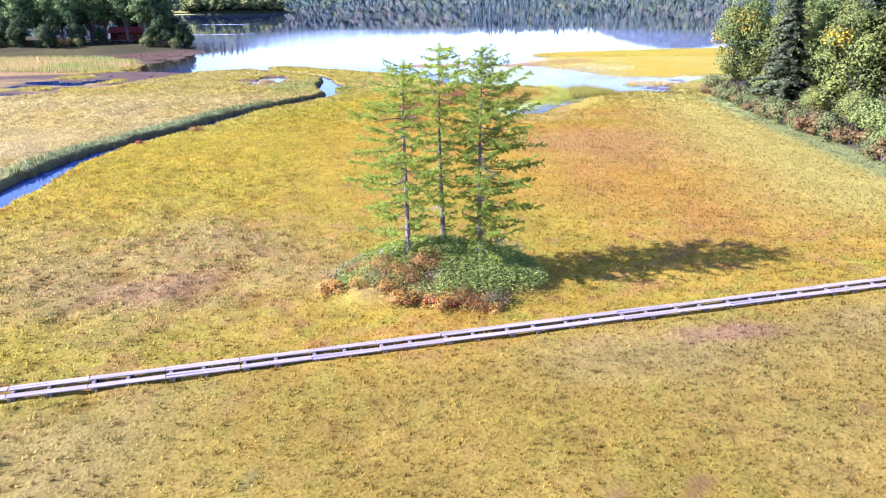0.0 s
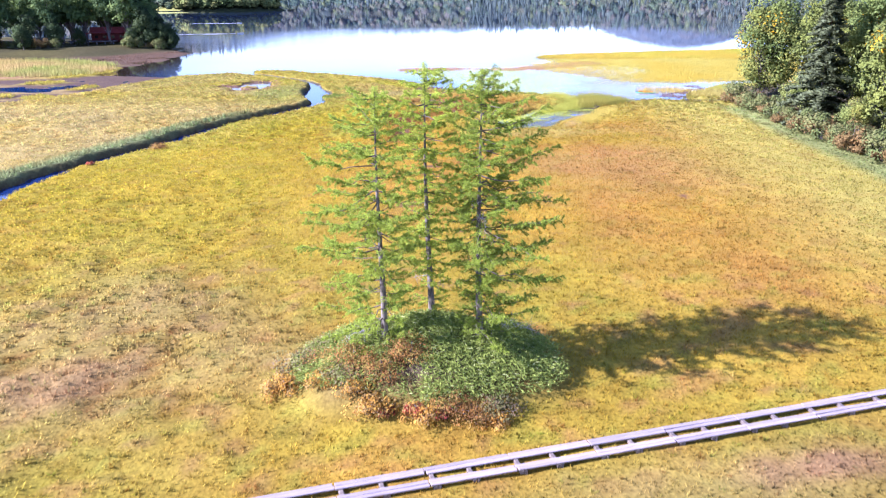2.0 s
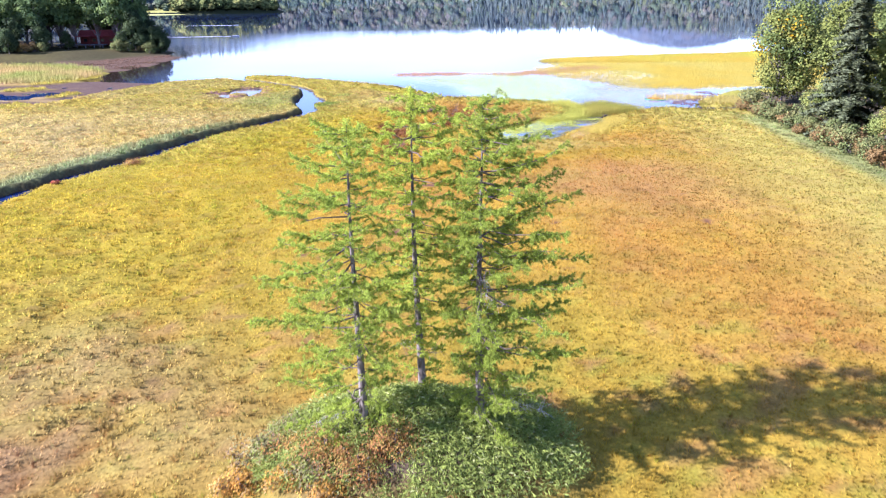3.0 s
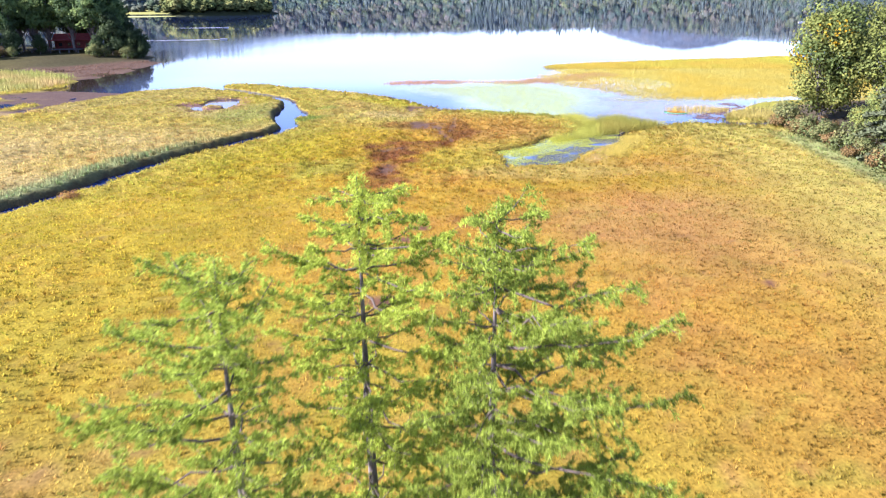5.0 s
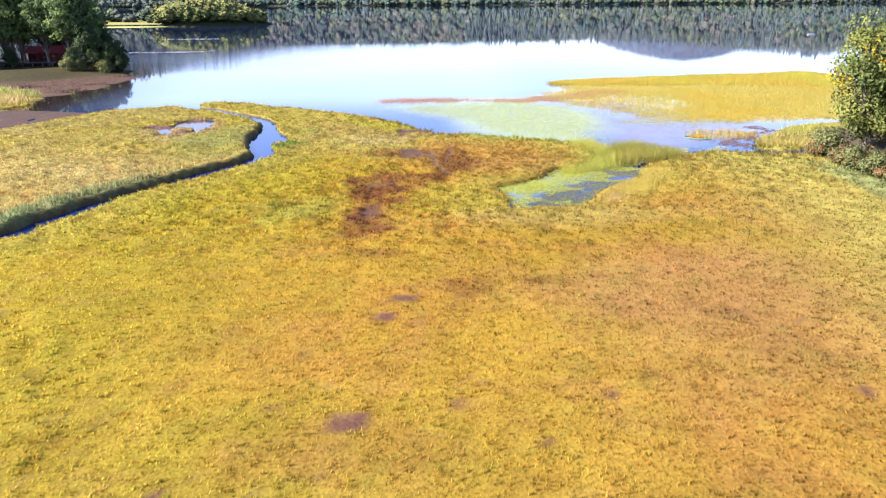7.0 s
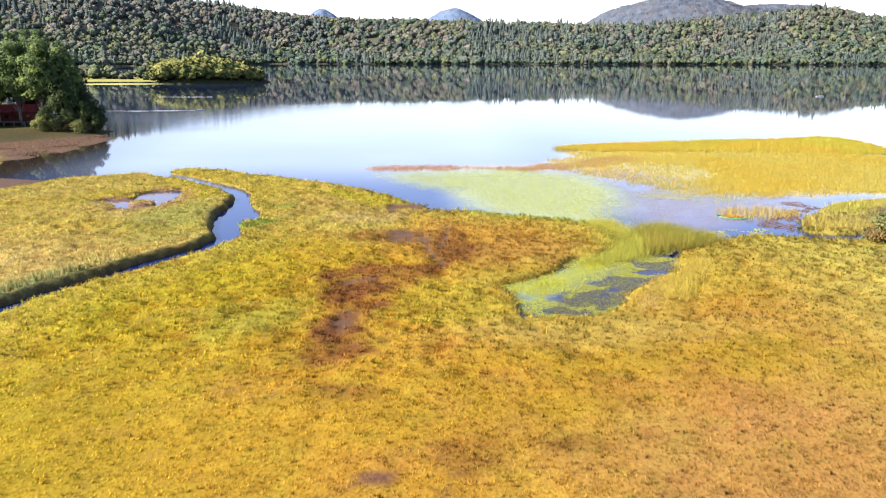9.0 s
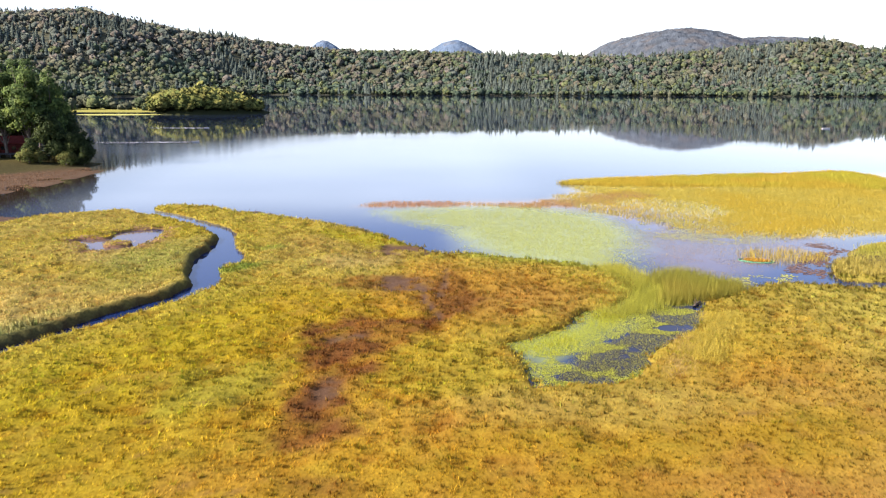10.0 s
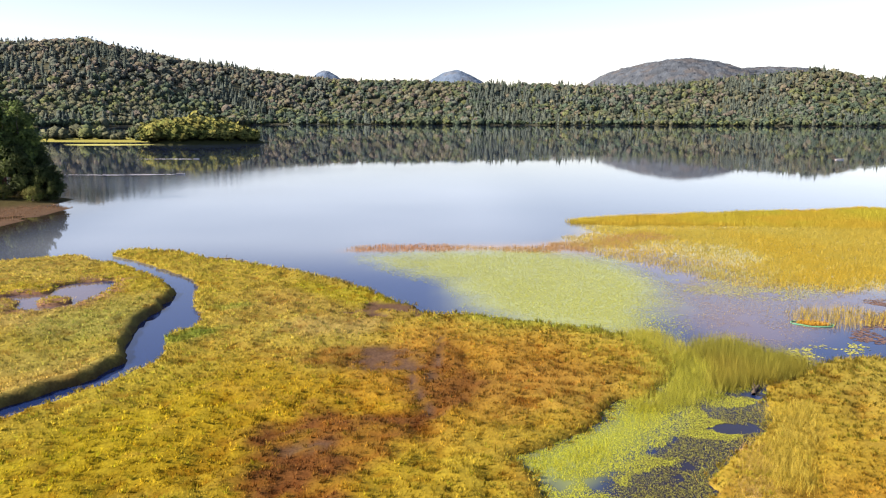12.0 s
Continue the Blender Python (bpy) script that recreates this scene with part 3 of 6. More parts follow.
def sheet():
    xs, ys = graded(-62, 58, 0.7, 4800), graded(28, 214, 0.68, 4800)
    gx, gy = np.meshgrid(xs, ys)
    x, y = gx.ravel(), gy.ravel()
    d = land(x, y)
    z = ground_height(x, y, d)
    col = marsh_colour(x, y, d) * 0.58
    col = mix(col, PEAT, peat_marks(x, y))
    col = mix(col, (0.10, 0.075, 0.05), knoll(x, y) * 1.5)
    wet = fbm(x, y, 7.0, 3, 19.0)
    col = mix(col, (0.095, 0.066, 0.048), mudflat(x, y) * smooth(0.6, -0.2, d))
    col = mix(col, (0.28, 0.21, 0.07), mudflat(x, y) * smooth(0.56, 0.64, wet) * smooth(198, 182, y) * 0.7)
    col = mix(col, (0.11, 0.076, 0.05), mudflat(x, y) * smooth(222, 232, y) * (0.4 + 0.6 * wet))
    col = mix(col, (0.20, 0.12, 0.08), smooth(3.0, 0.5, -signed(pool_poly, x, y)) * smooth(0.4, 0.6, wet + 0.15))
    col = mix(col, (0.105, 0.066, 0.045), np.maximum(mud_area(x, y), trail(x, y)) * 0.9)
    col = mix(col, (0.07, 0.075, 0.03), 0.8 - 0.8 * smooth(0.4, 1.1, np.hypot((x + 7.8 - 0.15 * (y - 31.5)) * 3.2, (y - 31.5) * 0.4)))
    # peat-dark banks; on the western one the dark is widened to paint its shade
    bank = smooth(-1, 1, signed(west_poly, x, y)) * smooth(192, 186, y) * smooth(4, 2, signed(west_poly, x, y))
    col = mix(col, (0.045, 0.032, 0.025), smooth(0.25 + 0.55 * bank, -0.4 + 0.55 * bank, d) * (1 - mudflat(x, y)))
    col = mix(col, (0.055, 0.052, 0.024), smooth(-2, 1, signed(head_poly, x, y)) * (0.7 + 0.5 * wet))
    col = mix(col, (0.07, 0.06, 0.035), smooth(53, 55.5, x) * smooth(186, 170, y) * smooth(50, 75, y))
    w, h = len(xs), len(ys)
    i = (np.arange(h - 1)[:, None] * w + np.arange(w - 1)[None]).ravel()
    f = np.stack([i, i + 1, i + w + 1, i + w], 1)
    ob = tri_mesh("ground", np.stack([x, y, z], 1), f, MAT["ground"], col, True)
    return tagged(ob, "wide golden autumn marsh of sedge and moss beside a lake", "ground", kind="structure")


sheet()


WEED = [(-4, 209), (4, 213), (20, 214), (30, 207), (31, 192), (29, 180), (26, 170), (19, 170), (12, 174), (8, 178), (5, 190), (0, 200)]


REEDS = [(34, 248), (36, 253), (47, 257), (60, 261), (83, 266), (110, 274), (150, 282), (150, 246), (100, 240), (60, 241), (42, 243)]
DUCKWEED = [(8.8, 141.5), (12, 143.5), (15, 146.5), (18.5, 150), (21, 151), (20, 147), (17.5, 143.5), (15, 140), (12.6, 136.5), (10.6, 137)]
POND_WATER = [(10.8, 131.6), (15, 132.8), (19.2, 134.6), (21.5, 138.5), (25.5, 144), (28.5, 149.5), (25.5, 150), (21.5, 146.5), (18.6, 143), (16, 138.5), (12.6, 135.2)]


SHALLOWS = [(20, 214), (34, 216), (44, 205), (58, 190), (56, 178), (44, 170), (36, 164), (30, 168), (28, 180), (30, 195), (26, 206)]
THIN_REEDS = [(36, 246), (60, 246), (96, 246), (96, 192), (64, 190), (52, 188), (44, 192), (42, 202), (36, 214), (28, 220), (28, 232)]


def lake():
    """Still water; peat-dark streams tinted blue and shallow lake tinted milky for reflected sky."""
    xs, ys = graded(-60, 66, 1.5, 4700), graded(100, 250, 1.5, 4700)
    gx, gy = np.meshgrid(xs, ys)
    x, y = gx.ravel(), gy.ravel()
    open_lake = np.maximum(smooth(190, 228, y), smooth(2, 14, x) * smooth(168, 182, y))
    # milky tint off the shore: brighter sky reflection put into the base colour
    sky_tint = open_lake * smooth(460, 300, y)
    # the streams' strong blue is sky reflection painted into their colour
    col = np.tile(np.array((0.008, 0.024, 0.085)), (len(x), 1))
    col = mix(col, (0.014, 0.024, 0.045), open_lake)
    col = mix(col, (0.03, 0.022, 0.014), smooth(-64, -74, x) * smooth(195, 206, y) * smooth(300, 275, y))
    col = mix(col, (0.235, 0.285, 0.295), sky_tint * smooth(-76, -50, x) * (0.5 + 0.5 * fbm(x, y, 40.0, 3)) * (1 - 0.6 * smooth(10, 34, x)))
    # ochre bottom and stalks under the reeds
    col = mix(col, (0.34, 0.27, 0.07), smooth(-1, 5, signed(rounded(REEDS, 4), x, y)) * 0.85)
    red_band = smooth(-2, 3, signed(rounded([(-9, 215), (8, 215), (26, 212), (40, 214), (46, 230), (32, 238), (24, 226), (6, 221)], 3), x, y) + (fbm(x, y, 6.0, 3, 71.0) - 0.5) * 5)
    col = mix(col, (0.33, 0.22, 0.10), red_band * 0.7)
    thin = smooth(-3, 8, signed(rounded(THIN_REEDS, 4), x, y) + (fbm(x, y, 14.0, 3, 36.0) - 0.5) * 12)
    col = mix(col, (0.36, 0.335, 0.09), thin * (0.75 + 0.3 * fbm(x, y, 10.0, 3, 61.0)))
    # pondweed just under the surface
    shallows = smooth(-3, 6, signed(rounded(SHALLOWS, 3), x, y) + (fbm(x, y, 9.0, 3, 6.0) - 0.5) * 8)
    col = mix(col, (0.15, 0.115, 0.115), shallows * (0.45 + 0.5 * fbm(x, y, 6.0, 3, 2.0)))
    weed = smooth(-4, 5, signed(rounded(WEED, 4), x, y) + (fbm(x, y, 9.0, 3, 26.0) - 0.5) * 12)
    col = mix(col, (0.30, 0.35, 0.06), weed * 0.95)
    col = mix(col, (0.29, 0.35, 0.04), smooth(-0.5, 1.5, signed(rounded(DUCKWEED, 4), x, y)) * (0.45 + 0.6 * fbm(x, y, 3.0, 3, 46.0)))
    col = mix(col, (0.014, 0.011, 0.02), smooth(-0.8, 0.8, signed(rounded(POND_WATER, 3), x, y)))
    col = mix(col, (0.11, 0.08, 0.075), blob(x, y, -38, 182, 7, 9, 0, 0.2))
    w, h = len(xs), len(ys)
    i = (np.arange(h - 1)[:, None] * w + np.arange(w - 1)[None]).ravel()
    ob = tri_mesh("water", np.stack([x, y, np.full(len(x), WATER)], 1), np.stack([i, i + 1, i + w + 1, i + w], 1), MAT["water"], col, True)
    # light wind on the western part of the lake
    wind = blob(x, y, -70, 345, 60, 60, 10, 0.7, 3.0)
    ob.data.attributes.new("ripple", "FLOAT", "POINT").data.foreach_set("value", (0.05 * wind).astype(np.float32))
    tagged(ob, "calm dark blue lake mirroring wooded hills and white sky", "water", kind="structure")


lake()


# ---- far hills and their woods ----
# bearing (sideways per metre ahead), distance of the shore and of the crest, height of the crest
BEARING = np.array([-1.6, -0.9, -0.56, -0.43, -0.34, -0.27, -0.20, -0.13, 0.0, 0.15, 0.19, 0.28, 0.40, 0.47, 0.56, 0.9, 1.6])
SHORE_AT = np.array([900, 900, 980, 1080, 1180, 1290, 1370, 1400, 1420, 1440, 1450, 1460, 1490, 1500, 1520, 1500, 1400])
CREST_AT = np.array([1500, 1500, 1550, 1600, 1650, 1700, 1800, 1850, 1900, 1900, 1900, 2000, 2100, 2100, 2100, 2000, 1900])
CREST_UP = np.array([150, 150, 131, 150, 124, 108, 100, 91, 86, 80, 80, 86, 109, 126, 103, 110, 120])
ORIGIN = np.array([4.4, 95.7])


def hill_at(u, s):
    """A place on the near hills: bearing u, s from 0 at the shore to 1 at the crest and down beyond it."""
    shore, crest, up = (np.interp(u, BEARING, a) for a in (SHORE_AT, CREST_AT, CREST_UP))
    dist = shore + (crest - shore) * s
    x, y = ORIGIN[0] + u * dist, ORIGIN[1] + dist
    rise = np.where(s < 1, 0.28 * s + 0.72 * smooth(0.02, 1.0, s), 1 - smooth(1, 1.8, s))
    z = up * rise * (0.86 + 0.28 * fbm(x, y, 330.0, 3)) + 1.5 * smooth(-0.02, 0.02, s) - 1.8
    return x, y, z


WOOD_FLOOR, wfn, wfl, wfb = material("wood_floor", 0.95, (0.05, 0.055, 0.03), 0.1)
wf = noise_node(wfn, wfl, 0.05, 5.0)
wr = ramp(wfn, wfl, wf.outputs["Fac"], [(0.35, (0.06, 0.07, 0.045)), (0.65, (0.11, 0.11, 0.06))])
wfl.new(wr.outputs["Color"], wfb.inputs["Base Color"])


def near_hills():
    us, ss = np.linspace(-1.6, 1.6, 220), np.linspace(-0.03, 1.9, 50)
    gu, gs = np.meshgrid(us, ss)
    x, y, z = hill_at(gu.ravel(), gs.ravel())
    w, h = len(us), len(ss)
    i = (np.arange(h - 1)[:, None] * w + np.arange(w - 1)[None]).ravel()
    ob = tri_mesh("backdrop_hills", np.stack([x, y, z], 1), np.stack([i, i + 1, i + w + 1, i + w], 1), WOOD_FLOOR, None, True)
    tagged(ob, "low wooded hills across the lake", "hill", kind="structure")


near_hills()


def crown_shapes():
    """Small crown meshes one unit high: rounded broadleaf and pointed conifer."""
    shapes = {"broad": [], "fir": []}
    gen = np.random.default_rng(11)
    for k in range(9):
        # a dark core wrapped in leaf masses that look outwards
        bm = bmesh.new()
        bmesh.ops.create_icosphere(bm, subdivisions=1, radius=0.38)
        core = np.array([p.co for p in bm.verts]) + [0, 0, 0.5]
        cf = np.array([[q.index for q in p.verts] for p in bm.faces])
        bm.free()
        pile = Pile()
        pile.add(core * [0.9, 0.9, 1.0], cf)
        lumps = gen.normal(size=(7, 3))
        lumps /= np.linalg.norm(lumps, axis=1, keepdims=True)
        lumps = lumps * gen.uniform(0.14, 0.26, (7, 1)) + [0, 0, 0.52]
        n = 24
        d = gen.normal(size=(n, 3)) + [0, 0, 0.25]
        d /= np.linalg.norm(d, axis=1, keepdims=True)
        at = lumps[gen.integers(0, 7, n)] + d * gen.uniform(0.16, 0.27, (n, 1)) * [0.9, 0.9, 1.0]
        pile.leaves(at, gen.uniform(0.13, 0.30, n), gen.uniform(0.11, 0.23, n), gen.normal(size=(n, 3)), gen, np.ones((n, 3)), 0.1, d + gen.normal(size=(n, 3)) * 0.35)
        v, f = np.concatenate(pile.v), np.concatenate(pile.f)
        w = np.concatenate([v[:len(core)] - [0, 0, 0.42], np.repeat(d, 4, axis=0) * 0.16 + np.repeat(at - [0, 0, 0.42] + gen.normal(size=(n, 3)) * 0.40, 4, axis=0)]) + [0, 0, 0.8]
        shapes["broad"].append((v, f, w / np.linalg.norm(w, axis=1, keepdims=True)))
    for k in range(5):
        verts, faces, tiers, sides = [], [], 6, 8
        for t in range(tiers):
            z0, r0 = 0.08 + t * 0.145, 0.21 * (1 - t / tiers) ** 0.85 + 0.025
            base = len(verts)
            verts.append((0, 0, min(1.0, z0 + 0.28)))
            for i in range(sides):
                a = 2 * math.pi * (i + gen.random() * 0.5) / sides
                r = r0 * (0.65 + 0.6 * gen.random())
                verts.append((r * math.cos(a), r * math.sin(a), z0 - 0.05 * gen.random()))
            faces += [(base, base + 1 + i, base + 1 + (i + 1) % sides) for i in range(sides)]
        v = np.array(verts)
        w = v * [1, 1, 0] + [0, 0, 0.16] + gen.normal(size=v.shape) * 0.02
        shapes["fir"].append((v, np.array(faces), w / np.linalg.norm(w, axis=1, keepdims=True)))
    return shapes


CROWNS = crown_shapes()
# broadleaf tints lean blue; the paler upper, western set paints haze onto crowns
BROAD_TINTS = np.array([(0.075, 0.135, 0.09), (0.10, 0.16, 0.095), (0.13, 0.185, 0.085), (0.185, 0.225, 0.08), (0.165, 0.18, 0.105)])
HAZE_TINTS = np.array([(0.145, 0.18, 0.145), (0.19, 0.21, 0.15), (0.235, 0.205, 0.165), (0.26, 0.23, 0.155), (0.24, 0.24, 0.14)])
FIR_TINTS = np.array([(0.10, 0.135, 0.11), (0.115, 0.15, 0.115), (0.125, 0.155, 0.11)])


def plant_wood(pile, kind, x, y, z, tall, tints, gen, upper=None, share=None):
    shapes = CROWNS[kind]
    pick, turn = gen.integers(0, len(shapes), len(x)), gen.random(len(x)) * 6.283
    stand = np.clip((fbm(x, y, 110.0, 3, 27.0) - 0.5) * 1.5 + gen.random(len(x)), 0, 0.999)
    tint = tints[(stand * len(tints)).astype(int)]
    if upper is not None:
        tint = np.where((gen.random(len(x)) < share)[:, None], upper[(stand * len(upper)).astype(int)], tint)
    tint = (0.75 * tint + 0.25 * tint.mean(0)) * (0.58 + 0.36 * gen.random((len(x), 1)))
    for k, (v, f, lie) in enumerate(shapes):
        w = np.nonzero(pick == k)[0]
        if not len(w):
            continue
        c, s = np.cos(turn[w])[:, None], np.sin(turn[w])[:, None]
        wide = tall[w][:, None] * (0.85 + 0.5 * gen.random((len(w), 1)))
        vx = (v[None, :, 0] * c - v[None, :, 1] * s) * wide + x[w][:, None]
        vy = (v[None, :, 0] * s + v[None, :, 1] * c) * wide + y[w][:, None]
        vz = v[None, :, 2] * tall[w][:, None] + z[w][:, None]
        allv = np.stack([vx, vy, vz], -1).reshape(-1, 3)
        allf = (f[None] + (np.arange(len(w)) * len(v))[:, None, None]).reshape(-1, 3)
        pile.w.append(np.stack([lie[None, :, 0] * c - lie[None, :, 1] * s, lie[None, :, 0] * s + lie[None, :, 1] * c, np.tile(lie[:, 2], (len(w), 1))], -1).reshape(-1, 3))
        pile.add(allv, allf, np.repeat(tint[w], len(v), axis=0))


def far_woods():
    gen = np.random.default_rng(5)
    n = 8600
    u, s = gen.uniform(-0.64, 0.64, n), gen.random(n) ** 0.9 * 1.04
    x, y, z = hill_at(u, s)
    # the eastern slopes hold more firs
    fir = (fbm(x, y, 120.0, 3, 8.0) + 0.30 * gen.random(n)) > 0.80 - 0.07 * smooth(-0.02, 0.15, u)
    row = hill_at(gen.uniform(-0.64, 0.64, 420), gen.random(420) * 0.02 + 0.004)
    tall = 9.5 + 15 * gen.random(n) ** 1.7
    broad, conifer = Pile(), Pile()
    plant_wood(broad, "broad", x[~fir], y[~fir], z[~fir] + 1.5 - 0.38 * tall[~fir], tall[~fir], BROAD_TINTS, gen, HAZE_TINTS, 0.08 + (0.35 + 0.5 * smooth(-0.05, -0.25, u[~fir])) * smooth(0.1, 0.55, s[~fir] + 0.9 * (fbm(x[~fir], y[~fir], 160.0, 3, 15.0) - 0.5)))
    plant_wood(broad, "broad", *row, gen.uniform(6, 12, 420), BROAD_TINTS, gen)
    fx, fy, fz = hill_at(gen.uniform(-0.64, 0.64, 420), gen.random(420) ** 0.9 * 1.04)
    plant_wood(conifer, "fir", np.r_[x[fir], fx], np.r_[y[fir], fy], np.r_[z[fir], fz], np.r_[tall[fir] * 0.95, gen.uniform(11, 17, 420)], FIR_TINTS, gen)
    for pile, name, label in ((broad, "far_broadleaf_wood", "distant green and yellowing broadleaf wood on lakeside hills, tinted for haze"),
                              (conifer, "far_fir_wood", "distant dark green firs among the lakeside wood")):
        tagged(pile.build(name, MAT["wood_crown"], True), label, "forest", kind="stuff")


far_woods()


def far_mountain(name, label, cx, cy, rx, ry, up, power, step, rough, tint, shoulder=None):
    """A wooded mountain as a height field, its canopy rough at the size of crowns."""
    xs, ys = np.arange(cx - rx, max(cx + rx, shoulder[0] + shoulder[2]) if shoulder else cx + rx, step), np.arange(cy - ry, cy + ry * 0.5, step * 2.0)
    gx, gy = np.meshgrid(xs, ys)
    x, y = gx.ravel(), gy.ravel()
    r = np.sqrt(((x - cx) / rx) ** 2 + ((y - cy) / ry) ** 2)
    z = up * np.clip(1 - r ** power, 0, 1)
    if shoulder:
        sx, sy, sr, sh = shoulder
        z = np.maximum(z, sh * np.clip(1 - (np.sqrt((x - sx) ** 2 + (y - sy) ** 2) / sr) ** 2, 0, 1))
    z = z * (0.93 + 0.14 * fbm(x, y, rx * 0.5, 4)) + rough * fbm(x, y, step * 2.6, 2, 4.0) - 12
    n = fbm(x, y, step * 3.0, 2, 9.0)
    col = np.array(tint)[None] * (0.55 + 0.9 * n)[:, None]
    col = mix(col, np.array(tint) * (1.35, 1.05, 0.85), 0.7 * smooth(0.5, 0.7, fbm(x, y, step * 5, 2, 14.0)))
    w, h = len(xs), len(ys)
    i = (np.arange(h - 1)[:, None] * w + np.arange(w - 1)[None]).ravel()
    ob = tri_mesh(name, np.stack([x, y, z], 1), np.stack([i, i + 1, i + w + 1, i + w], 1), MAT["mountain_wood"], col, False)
    tagged(ob, label, "mountain", kind="structure")


# mountain tints lean blue: distance haze put into the foliage colour
far_mountain("backdrop_mountain_east", "broad wooded mountain beyond the lake", 960, 3400, 500, 900, 236, 2.3, 8.0, 13.0, (0.075, 0.094, 0.105), (1330, 3350, 640, 214))
far_mountain("backdrop_peak_north", "small distant wooded peak tinted blue for haze", 98, 4350, 360, 400, 252, 1.5, 9.0, 8.0, (0.11, 0.165, 0.22))
far_mountain("backdrop_peak_west", "tip of a distant wooded peak, tinted blue for haze", -600, 4400, 270, 320, 246, 1.5, 9.0, 8.0, (0.11, 0.165, 0.22))
far_mountain("backdrop_peak_east", "far ridge end beyond the hill, tinted blue for haze", 2440, 4300, 260, 300, 218, 1.3, 9.0, 8.0, (0.11, 0.165, 0.22))


# ---- wooded island with its meadow ----
def island():
    gen = np.random.default_rng(21)
    a = np.linspace(0, 2 * np.pi, 60, endpoint=False)
    def disc(cx, cy, rx, ry, turn, up, name, label, mat, tint):
        rings = np.linspace(0, 1, 6)
        v = [(0, 0)] + [(r * math.cos(t) * (1 + 0.12 * math.sin(3 * t + 1)), r * math.sin(t)) for r in rings[1:] for t in a]
        v = np.array(v) * [rx, ry]
        c, s = math.cos(radians(turn)), math.sin(radians(turn))
        rr = np.concatenate([[0], np.repeat(rings[1:], 60)])
        p = np.stack([cx + v[:, 0] * c - v[:, 1] * s, cy + v[:, 0] * s + v[:, 1] * c, WATER - 0.4 + (up + 0.4) * (1 - rr ** 4)], 1)
        f = [(0, 1 + i, 1 + (i + 1) % 60) for i in range(60)]
        for k in range(4):
            b, q = 1 + k * 60, 1 + (k + 1) * 60
            for i in range(60):
                j = (i + 1) % 60
                f += [(b + i, q + i, q + j), (b + i, q + j, b + j)]
        ob = tri_mesh(name, p, f, mat, np.tile(tint, (len(p), 1)), True)
        tagged(ob, label, "island", kind="structure")
    disc(-152, 626, 40, 19, 28, 5.5, "ground_island", "low dark wooded island", MAT["ground"], (0.035, 0.042, 0.02))
    disc(-205, 600, 34, 10, 8, 0.35, "ground_meadow", "pale green meadow spit by the island", MAT["ground"], (0.42, 0.44, 0.14))
    pile = Pile()
    n = 560
    t, r = gen.random(n) * 6.283, np.sqrt(gen.random(n))
    c, s = math.cos(radians(28)), math.sin(radians(28))
    x, y = r * np.cos(t) * 37, r * np.sin(t) * 16
    tall = gen.uniform(6.5, 13, n) * (1.1 - 0.2 * r) * (1 - 0.005 * x)
    plant_wood(pile, "broad", -152 + x * c - y * s, 626 + x * s + y * c, 0.2 + 6.0 * (1 - r ** 2) * (1 - 0.006 * x), tall, np.array([(0.11, 0.165, 0.055), (0.15, 0.20, 0.055), (0.20, 0.235, 0.06), (0.27, 0.27, 0.07)]), gen)
    tagged(pile.build("island_wood", MAT["wood_crown"], True), "sunlit yellow-green broadleaf wood on the island", "forest", kind="stuff")
    pile = Pile()
    n = 110
    x, y = gen.uniform(-285, -150, n), gen.uniform(660, 720, n)
    plant_wood(pile, "broad", x, y, np.full(n, -1.5), 6 + 9 * gen.random(n) ** 1.6, BROAD_TINTS * 0.95, gen)
    tagged(pile.build("meadow_wood", MAT["wood_crown"], True), "scattered bushes and trees behind the meadow", "forest", kind="stuff")
    disc(-230, 690, 90, 45, 5, 1.2, "ground_spit", "low wooded spit behind the meadow", MAT["ground"], (0.30, 0.30, 0.08))


island()


# ---- trees ----
def curve(a, b, bend, n=6, up=0.0):
    t = np.linspace(0, 1, n)[:, None]
    return np.asarray(a) * (1 - t) + np.asarray(b) * t + np.asarray(bend) * (4 * t * (1 - t)) + np.array([0, 0, up]) * t ** 2


